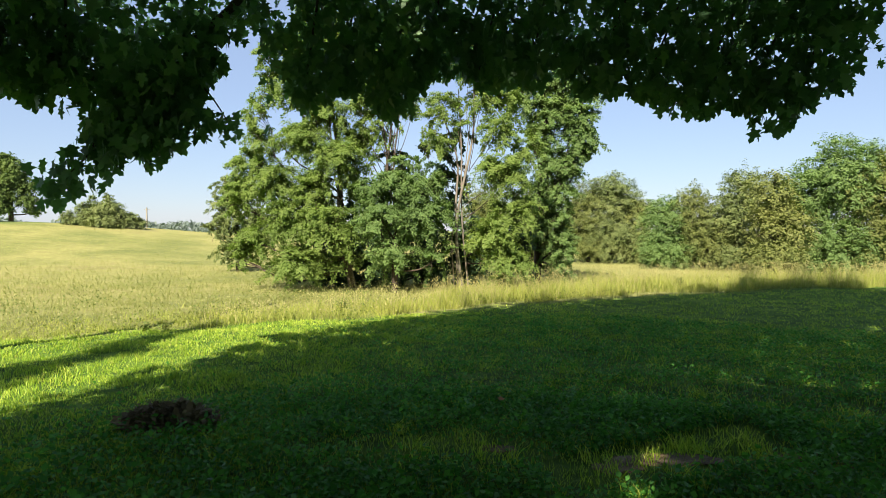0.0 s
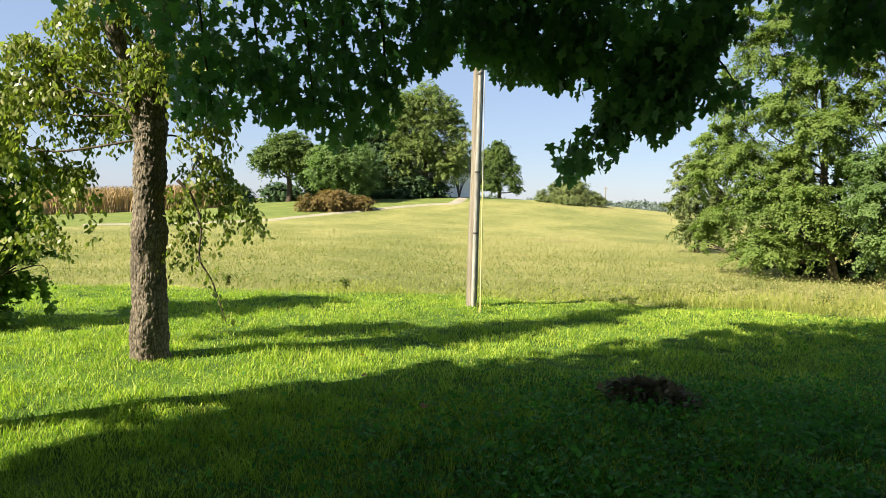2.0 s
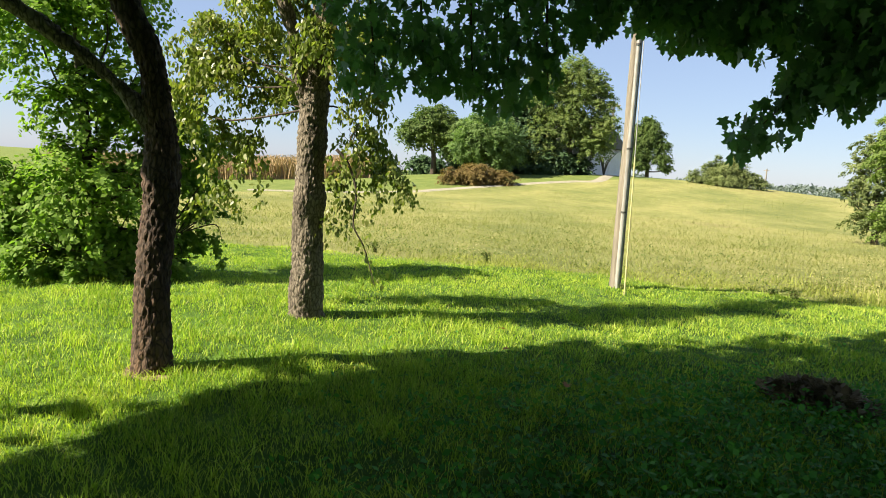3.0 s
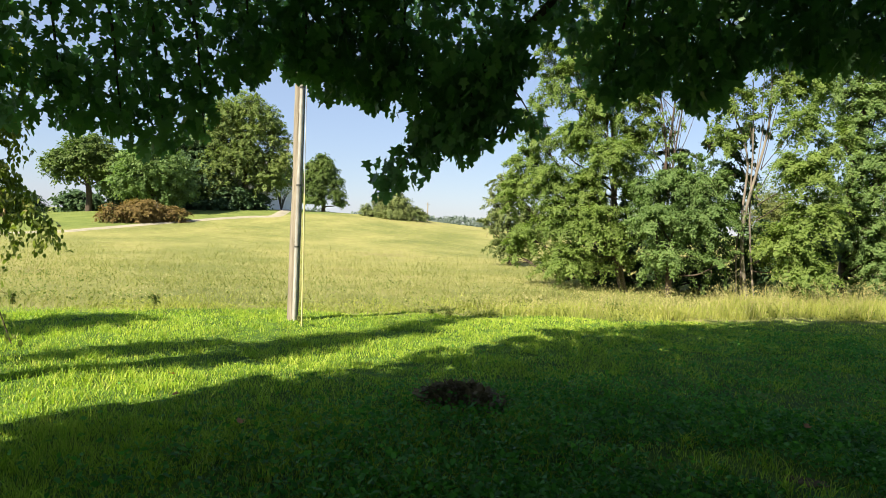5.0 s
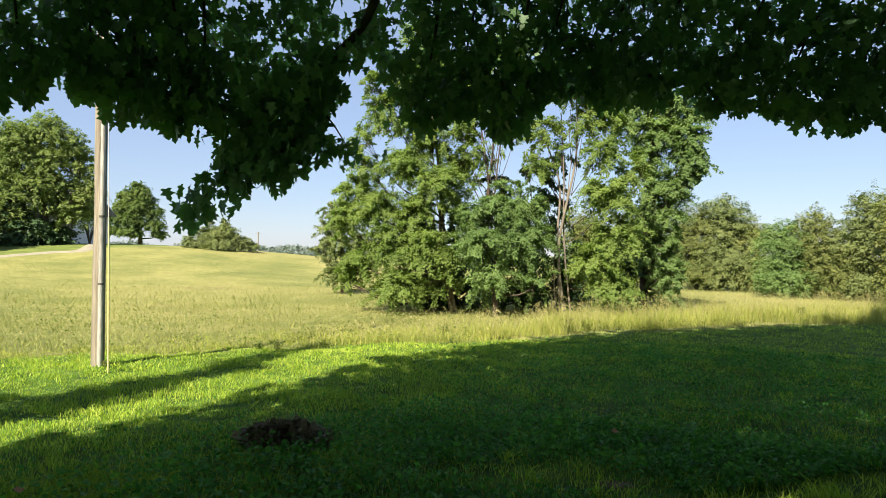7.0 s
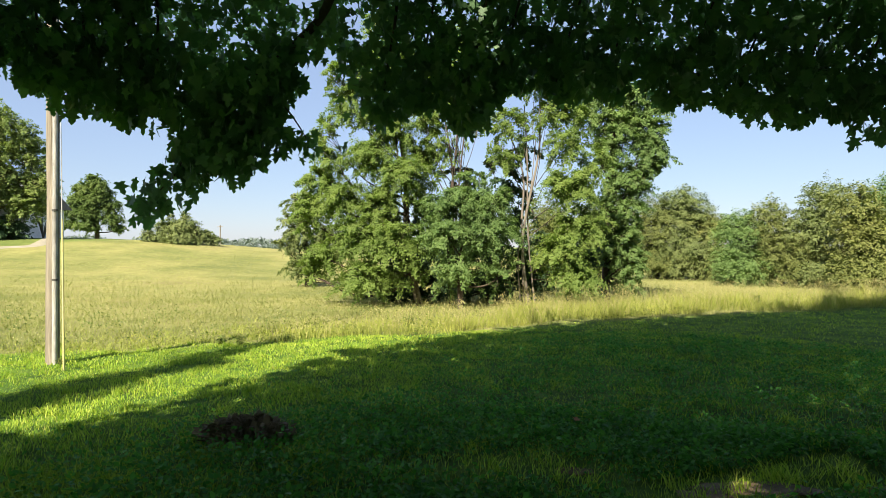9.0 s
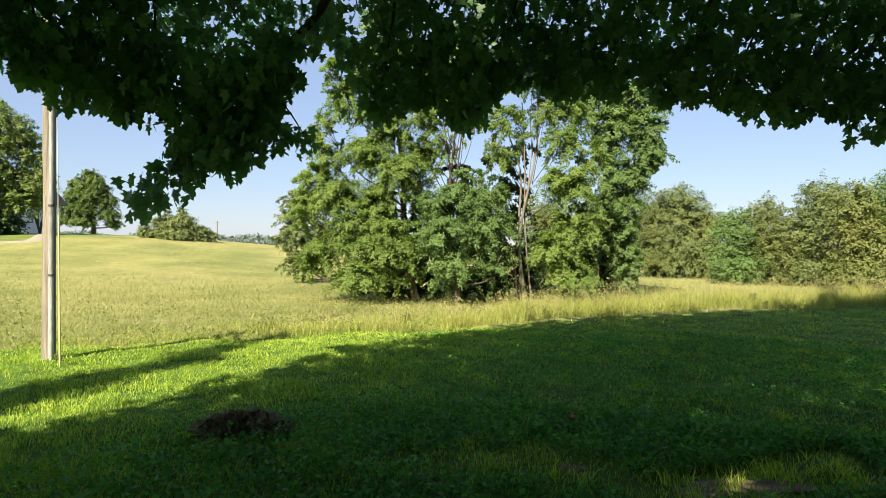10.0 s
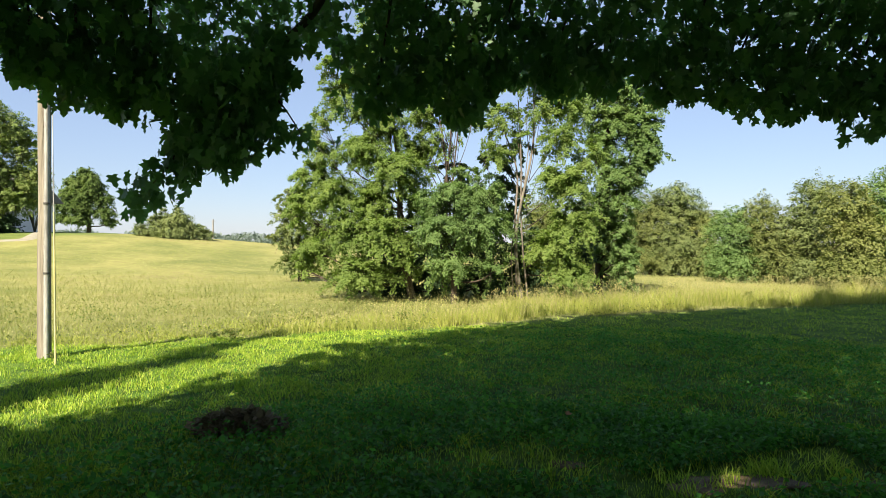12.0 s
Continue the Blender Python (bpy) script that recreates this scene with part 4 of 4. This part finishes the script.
def farmhouse():
    x, y = -40.5, 58.0
    z = ground_z(x, y)
    e = thing("house", x, y, z, "small white farmhouse half hidden behind yard trees", "house")
    part("wall", boxes("wall", [((x, y, z + 1.5), (9, 6, 3.2))], M_WHITE), e)
    for k in range(9):
        part("siding_board", boxes("siding_board", [((x, y - 3.01, z + .3 + k * .33), (9.04, .05, .3))], M_WHITE), e)
    bm = bmesh.new()
    vs = [bm.verts.new(p) for p in ((-4.9, -3.5, 0), (4.9, -3.5, 0), (4.9, 3.5, 0), (-4.9, 3.5, 0), (-4.9, 0, 2.1), (4.9, 0, 2.1))]
    for f in ((0, 1, 5, 4), (2, 3, 4, 5), (1, 2, 5), (3, 0, 4), (3, 2, 1, 0)):
        bm.faces.new([vs[i] for i in f])
    me = bpy.data.meshes.new("roof")
    bm.to_mesh(me)
    bm.free()
    me.materials.append(M_ROOF)
    part("roof", me, e).matrix_world = pose(x, y, z + 3.1)
    for dx in (-2.6, .4, 3.0):
        w = part("window", boxes("window", [((x + dx, y - 3.06, z + 1.7), (1.1, .1, 1.4))], M_WHITE), e)
        part("pane", boxes("pane", [((x + dx, y - 3.1, z + 1.7), (.85, .06, 1.15))], M_GLASS), w)


def cornfield():
    n = 26000
    a, r = radians(1) * RNG.uniform(52, 76, n), np.sqrt(RNG.uniform(57 ** 2, 80 ** 2, n))
    x, y = -np.sin(a) * r, np.cos(a) * r
    x = np.round(x / .76) * .76 + RNG.normal(size=n) * .08
    tagged(new("corn", blades("corn", x, y, RNG.uniform(1.5, 2.3, n), np.full(n, .045), M_CORN, .3)), "standing field of dry tan corn", "corn", kind="stuff")
    p = np.stack([x, y, height(x, y) + RNG.uniform(.5, 2.1, n)], -1)[:14000]
    tagged(new("corn_leaves", leaves("corn_leaves", p, M_CORN, .42, np.array([(0, 0, 0), (.4, .07, .06), (1, 0, -.2), (.4, -.07, .06)]), 1.0, .3)), "dry drooping corn leaves", "corn", kind="stuff")


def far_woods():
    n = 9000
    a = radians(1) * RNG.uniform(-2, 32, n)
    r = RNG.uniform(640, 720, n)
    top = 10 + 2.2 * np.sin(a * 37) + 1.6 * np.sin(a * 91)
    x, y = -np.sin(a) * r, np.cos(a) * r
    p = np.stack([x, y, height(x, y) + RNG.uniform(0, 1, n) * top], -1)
    tagged(new("far_woods", leaves("far_woods", p, M_FAR, 3.2, OVAL, 0, .1)), "distant line of woods coloured blue-grey for haze", "woods", kind="stuff")


def plain_pole(x, y, tall, r, label):
    z = ground_z(x, y)
    e = thing("utility_pole", x, y, z, label, "utility pole")
    part("shaft", tubes("shaft", [([(x, y, z - .3), (x, y, z + tall / 2), (x, y, z + tall)], r, r * .8)], M_POLE, 10), e)
    part("crossarm", boxes("crossarm", [((x, y, z + tall - .5), (1.6, .1, .12))], M_POLE), e)


def dead_heap():
    x, y = -1.78, 5.66
    z = ground_z(x, y)
    e = thing("debris_heap", x, y, z, "low heap of dark dead stalks on shaded grass", "debris heap")
    bm = bmesh.new()
    bmesh.ops.create_icosphere(bm, subdivisions=5, radius=1)
    for v in bm.verts:
        w = v.co.copy()
        v.co = Vector((w.x * .33, w.y * .2, max(w.z, -.2) * .13))
        v.co *= 1 + .7 * noise.noise(w * 2.6) + .45 * noise.noise(w * 6.5) + .25 * noise.noise(w * 17)
    me = bpy.data.meshes.new("soil")
    bm.to_mesh(me)
    bm.free()
    me.materials.append(M_SOIL)
    part("soil", me, e, "crumbled dark soil").matrix_world = pose(x, y, z)
    n = 1300
    a, r = RNG.uniform(0, 2 * math.pi, n), np.sqrt(RNG.uniform(0, 1, n))
    cx, cy = RNG.uniform(-.36, .46, 9), RNG.uniform(-.15, .13, 9)        # loose clumps
    lump = RNG.integers(0, 9, n)
    px, py = x + cx[lump] + np.cos(a) * r * .17, y + cy[lump] + np.sin(a) * r * .12
    r = np.clip(np.hypot((px - x) / .5, (py - y) / .28), 0, 1)
    part("dead_litter", blades("dead_litter", px, py, RNG.uniform(.03, .13, n), np.full(n, .0045), M_DEAD, 2.2, z + .15 * (1 - r ** 2)), e, "withered brown stalks", kind="stuff")
    pts = np.stack([px, py, z + .15 * (1 - r ** 2) + .03], -1)[:900]
    part("dry_leaves", leaves("dry_leaves", pts, M_DEAD, .075, OVAL, .3, .1, spread=.6), e, kind="stuff")


def bare_patch(x, y, rx, ry, material, label):
    """A thin uneven patch of bare soil in the grass."""
    z = ground_z(x, y)
    bm = bmesh.new()
    bmesh.ops.create_icosphere(bm, subdivisions=4, radius=1)
    for v in bm.verts:
        w = v.co.copy()
        edge = 1 + .35 * noise.noise(Vector((w.x * 1.7 + x, w.y * 1.7, 0)))
        v.co = Vector((w.x * rx * edge, w.y * ry * edge, w.z * .010 + .012 * noise.noise(w * 9)))
    me = bpy.data.meshes.new("bare_patch")
    bm.to_mesh(me)
    bm.free()
    me.polygons.foreach_set("use_smooth", [True] * len(me.polygons))
    me.materials.append(material)
    ob = tagged(new("bare_patch", me), label, "soil patch")
    ob.matrix_world = pose(x, y, z + .005)


def twiggy_shrub(x, y):
    z = ground_z(x, y)
    e = thing("bare_shrub", x, y, z, "bare grey twiggy shrub near the farmhouse", "shrub")
    for _ in range(14):
        a, r = RNG.uniform(0, 2 * math.pi), RNG.uniform(.5, 1.6)
        tip = (x + math.cos(a) * r, y + math.sin(a) * r * .6, z + RNG.uniform(1.4, 2.9))
        part("stem", tubes("stem", [([(x, y, z - .1), (x + math.cos(a) * r * .35, y, z + tip[2] * .3), tip], .05, .012)], M_BARK_PALE, 5), e)


def overhead_wire(a, b, sag):
    m = tuple((p + q) / 2 - (sag if i == 2 else 0) for i, (p, q) in enumerate(zip(a, b)))
    tagged(new("overhead_wire", tubes("overhead_wire", [([a, m, b], .018, .018)], M_STRAP, 5)), "thin dark overhead wire to the farmhouse", "wire")


def fallen_leaf(x, y, turn):
    """A dry curled leaf lying on the grass."""
    me = raw_mesh("fallen_leaf", np.array([(px * .075, py * .075, .03 * abs(py) + .012 * px) for px, py, _ in MAPLE]), np.arange(len(MAPLE)), np.array([len(MAPLE)]), M_RUST)
    ob = tagged(new("fallen_leaf", me), "dry orange-brown leaf lying on the grass", "leaf", "fallen leaves")
    ob.matrix_world = pose(x, y, ground_z(x, y) + .09, 12, -8, turn)


bare_patch(2.22, 4.74, .42, .16, M_TAN, "bare tan soil patch with thin grass")
bare_patch(1.78, 4.58, .18, .12, M_TAN, "small bare tan soil patch in the lawn")
bare_patch(-5.56, 2.05, .27, .23, M_TAN, "bare reddish soil around a tree foot")
bare_patch(3.3, 4.7, .5, .25, M_SOIL, "dark bare soil patch with dead stems")
bare_patch(.95, 5.0, .15, .09, M_SOIL, "small dark soil patch in shaded grass")
twiggy_shrub(-33.2, 53.2)
overhead_wire((-37.2, 60.5, ground_z(-37.2, 60.5) + 7.5), (-52.0, 64.0, 9.0), .7)
for lx, ly, lt in ((-4.2, 4.75, 20), (-3.1, 4.2, 140), (-4.9, 5.6, 250), (1.2, 6.2, 80), (2.6, 7.4, 200)):
    fallen_leaf(lx, ly, lt)
drive()
farmhouse()
plain_pole(-37.2, 60.5, 8, .13, "distant grey utility pole by the farmhouse")
plain_pole(-66.3, 188.6, 8.6, .2, "far thin utility pole on the horizon")

# ---- grasses ----
def blades(name, x, y, tall, wide, material, lean=.45, z0=None):
    """One mesh of bent grass blades, each a narrow tapering strip of three faces."""
    n = len(x)
    z = height(x, y) if z0 is None else z0
    a = RNG.uniform(0, 2 * math.pi, n)
    w = np.stack([np.cos(a), np.sin(a), 0 * a], -1) * (wide * RNG.uniform(.6, 1.3, n))[:, None]
    b = RNG.uniform(0, 2 * math.pi, n)
    l = np.stack([np.cos(b), np.sin(b), 0 * b], -1) * (tall * lean * RNG.uniform(.2, 1.3, n))[:, None]
    up = np.zeros((n, 3))
    up[:, 2] = tall
    foot = np.stack([x, y, z - .01], -1)
    v = np.stack([foot - w, foot + w, foot + up * .55 + l * .35 + w * .8, foot + up * .55 + l * .35 - w * .8, foot + up * .93 + l], 1)
    i = np.arange(n)[:, None] * 5
    loops = np.concatenate([i + 0, i + 1, i + 2, i + 3, i + 3, i + 2, i + 4], 1).ravel()
    return raw_mesh(name, v.reshape(-1, 3), loops, np.tile([4, 3], n), material)


def sector(n, r0, r1, a0, a1):
    az, r = radians(1) * RNG.uniform(a0, a1, n), np.sqrt(RNG.uniform(r0 * r0, r1 * r1, n))
    return -np.sin(az) * r, np.cos(az) * r


def lawn_edge(x):
    return np.interp(x, (-40, -12, -7.1, -4.3, 1, 5.2, 11.7, 16, 26), (-7.4, 8.6, 11.8, 13.0, 15.8, 18.8, 21.6, 23.0, 25.4)) + .3 * np.sin(x * .9) + .2 * np.sin(x * 2.3)


def patchy(x, y, scale, seed):
    return np.array([noise.noise(Vector((p * scale, q * scale, seed))) for p, q in zip(x, y)])


def grasses():
    xs, ys, hs, ws = [], [], [], []
    for n, r0, r1 in ((103000, 2.6, 6.0), (100000, 6.0, 11.0), (103000, 11.0, 16.0), (46000, 16.0, 31.0)):
        x, y = sector(n, r0, r1, -42, 86 if r0 < 15 else 12)
        k = y < lawn_edge(x) + RNG.normal(size=n) * .15
        k &= (shade_side(np.stack([x, y], -1)) < -3.8 + .5 * RNG.normal(size=n)) | (RNG.uniform(0, 1, n) < (.24 if r0 < 5 else .34 if r0 < 11 else .8))        # thinned inside the maple's shadow so the deeper green weeds show
        x, y = x[k], y[k]
        t = patchy(x, y, .8, 0.0)
        u = patchy(x, y, 3.1, 4.0)
        h = (.062 + .03 * t + .05 * u).clip(.02, .17) * np.clip(1.25 - np.hypot(x, y) / 28, .8, 1.1) * RNG.uniform(.6, 1.35, len(x))
        xs.append(x), ys.append(y), hs.append(h), ws.append(np.full(len(x), .0032 if r0 < 5 else .0045 if r0 < 10 else .0065 if r0 < 15 else .01))
    tagged(new("lawn_grass", blades("lawn_grass", *map(np.concatenate, (xs, ys)), np.concatenate(hs), np.concatenate(ws), M_LAWN, .7)),
           "short uneven green lawn grass", "grass", kind="stuff")
    # longer tufts
    c = np.stack(sector(800, 2.9, 14, -46, 84), -1)
    c[:12] = np.stack([RNG.uniform(1.5, 3.2, 12), 0 * c[:12, 0]], -1)
    c[:12, 1] = 3.76 + .45 * c[:12, 0] + RNG.normal(size=12) * .13
    pick = RNG.integers(0, 800, 22000)
    x, y = (c[pick] + RNG.normal(size=(22000, 2)) * .05).T
    k = y < lawn_edge(x)
    tagged(new("grass_tufts", blades("grass_tufts", x[k], y[k], np.where(np.hypot(x[k], y[k]) < 6.5, .15, .13) * RNG.uniform(.5, 1.2, k.sum()), np.full(k.sum(), .004), M_LAWN, .9)),
           "longer green grass tufts in the lawn", "grass", kind="stuff")
    # meadow
    x, y = sector(120000, 11, 40, -38, 80)
    k = (y > lawn_edge(x)) & (RNG.uniform(0, 1, len(x)) < np.clip((40 - np.hypot(x, y)) / 14, 0, 1))
    x, y = x[k], y[k]
    h = (.17 + .12 * patchy(x, y, .35, 9.0)).clip(.06, .36) * RNG.uniform(.5, 1.2, len(x))
    tagged(new("meadow_grass", blades("meadow_grass", x, y, h, np.full(len(x), .0065), M_MEADOW, 1.2)), "tall straw-green meadow grass", "grass", kind="stuff")
    x, y = sector(34000, 26, 60, -38, 78)
    k = (y > lawn_edge(x)) & (RNG.uniform(0, 1, len(x)) < np.clip((np.hypot(x, y) - 26) / 12, 0, 1)) & (off_drive(x, y) > 1.7) & (.3 * y - x < 43.3)
    x, y = x[k], y[k]
    h = (.08 + .09 * patchy(x, y, .15, 9.0)).clip(.02, .2) * RNG.uniform(.5, 1.2, len(x))
    tagged(new("far_meadow_grass", blades("far_meadow_grass", x, y, h, np.full(len(x), .013), M_MEADOW, 1.4)), "pale yellow-green meadow on the hill", "grass", kind="stuff")
    # speckle of seed and flower heads over the meadow
    x, y = sector(78000, 11.5, 46, -40, 80)
    k = (y > lawn_edge(x)) & (off_drive(x, y) > 1) & (.3 * y - x < 43.3)
    x, y = x[k], y[k]
    p = np.stack([x, y, height(x, y) + RNG.uniform(.08, .36, len(x)) * np.clip(30 / np.hypot(x, y), .5, 1)], -1)
    tagged(new("meadow_heads", leaves("meadow_heads", p, M_HEADS, .036, DIAMOND, .2, .5)), "pale seed heads and weeds over the meadow", "grass", kind="stuff")
    # leafy green patches between the stalks
    x, y = sector(60000, 11.5, 30, -40, 80)
    k = (y > lawn_edge(x)) & (patchy(x, y, .9, 5.0) + .6 * patchy(x, y, .25, 1.0) > .12 + RNG.normal(size=len(x)) * .15) & (RNG.uniform(0, 1, len(x)) < np.clip((32 - np.hypot(x, y)) / 14, 0, 1))
    x, y = x[k], y[k]
    p = np.stack([x, y, height(x, y) + RNG.uniform(.05, .26, len(x))], -1)
    tagged(new("meadow_weeds", leaves("meadow_weeds", p, M_DEAD_GREEN, .05, DIAMOND, .2, .5)), "dark green leafy weeds between meadow stalks", "weeds", kind="stuff")
    # seeding grass along the lawn's edge
    n = 28000
    x = RNG.uniform(-11, 26, n)
    y = lawn_edge(x) + np.clip(.1 + .12 * x, .1, .8) + np.abs(RNG.normal(size=n)) * 1.5
    t = 1 + 1.1 * patchy(x, y, .7, 2.0) + .5 * patchy(x, y, 2.5, 6.0)
    h = RNG.uniform(.2, .62, n) * np.clip((x + 9) / 15, .18, 1) * t.clip(.35, 1.7)
    tagged(new("edge_grass", blades("edge_grass", x, y, h, np.full(n, .007), M_EDGE, .7)), "rank yellow-green grass along the meadow edge", "grass", kind="stuff")
    # single tall seeding stems with heads
    k = (RNG.uniform(0, 1, n) < .24 * np.clip((x + 5) / 6, 0, 1)) & (t > .7)
    x, y, h = x[k], y[k], (h[k] * 1.3 + .1).clip(.2, 1.05)
    tagged(new("seeding_grass", blades("seeding_grass", x, y, h, np.full(len(x), .004), M_SEED, .3)), "tall pale seeding grass stems", "grass", kind="stuff")
    p = np.repeat(np.stack([x, y, height(x, y) + h * .9], -1), 4, 0) + RNG.normal(size=(len(x) * 4, 3)) * (.035, .035, .05)
    tagged(new("seed_heads", leaves("seed_heads", p, M_SEED, .035, DIAMOND, .9, .1)), "drooping yellow seed heads", "grass", kind="stuff")


grasses()
cornfield()
far_woods()
dead_heap()


def weeds():
    """Broad-leaved weeds over the maple's shadow, their colour deepening its green: low mats, and taller leafy plants
    standing out of them.
    """
    for name, label, n, plants, spread, size, low, high in (
            ("clover_patches", "low broad-leaved weeds among the lawn grass", 103000, 3400, .17, .034, .02, .09),
            ("leafy_weeds", "taller leafy weeds standing in shaded lawn grass", 63000, 2700, .1, .044, .04, .15)):
        c = np.concatenate([np.stack(sector(plants, 2.6, 15, -46, 66), -1), np.stack(sector(plants * 2 // 3, 3, 7, -46, 66), -1)])
        c = c[patchy(c[:, 0], c[:, 1], .7, 3.0) > -.36]
        c = c[np.degrees(np.arctan2(-c[:, 0], c[:, 1])) < RNG.uniform(24, 62, len(c))]        # fewer towards the sunny lawn
        tall = RNG.uniform(.55, 1.25, len(c))
        pick = RNG.integers(0, len(c), n)
        x, y = (c[pick] + RNG.normal(size=(n, 2)) * spread).T
        k = (y < lawn_edge(x)) & (shade_side(np.stack([x, y], -1)) > -3.7 + 1.1 * RNG.normal(size=n)) & ~((x > 1.2) & (x < 3.4) & (np.abs(y - 3.75 - .45 * x) < .42))        # left clear where the sun flecks fall on thin grass
        x, y, pick = x[k], y[k], pick[k]
        p = np.stack([x, y, height(x, y) + RNG.uniform(low, high, len(x)) * tall[pick]], -1)
        tagged(new(name, leaves(name, p, M_SHADE_WEED, size, DIAMOND, .15, .75, spread=.55)), label, "weeds", kind="stuff")


weeds()


def forb(x, y, tall, label):
    z = ground_z(x, y)
    e = thing("weed_plant", x, y, z, label, "weed", "meadow weeds")
    lines = [([(x, y, z - .05), (x + RNG.normal() * .05, y, z + tall * .5), (x + RNG.normal() * .3 * tall, y + RNG.normal() * .1, z + tall)], .008, .003) for _ in range(6)]
    part("stems", tubes("stems", lines, M_SEED, 5), e, kind="stuff")
    k = int(700 * tall)
    p = np.concatenate([curve_points(l[0], 12)[1:][RNG.integers(0, 9, k // 6)] for l in lines])
    part("foliage", leaves("foliage", p + RNG.normal(size=p.shape) * .07 * tall, M_DEAD_GREEN, .06, OVAL, .5, .4), e, kind="stuff")


for wx, wy, wt in ((-6.05, 10.2, .22), (-4.15, 12.95, .4), (-4.5, 12.85, .3), (7.4, 22.5, .8), (8.3, 23.0, .8), (4.6, 20.0, .6), (-9.6, 10.6, .5), (-12.2, 9.6, .5), (-1.0, 16.2, .5),
                   (10.5, 22.4, .9), (12.5, 24.0, .9), (2.4, 18.8, .6)):
    forb(wx, wy, wt * .55, "dark leafy weed standing at the meadow edge")
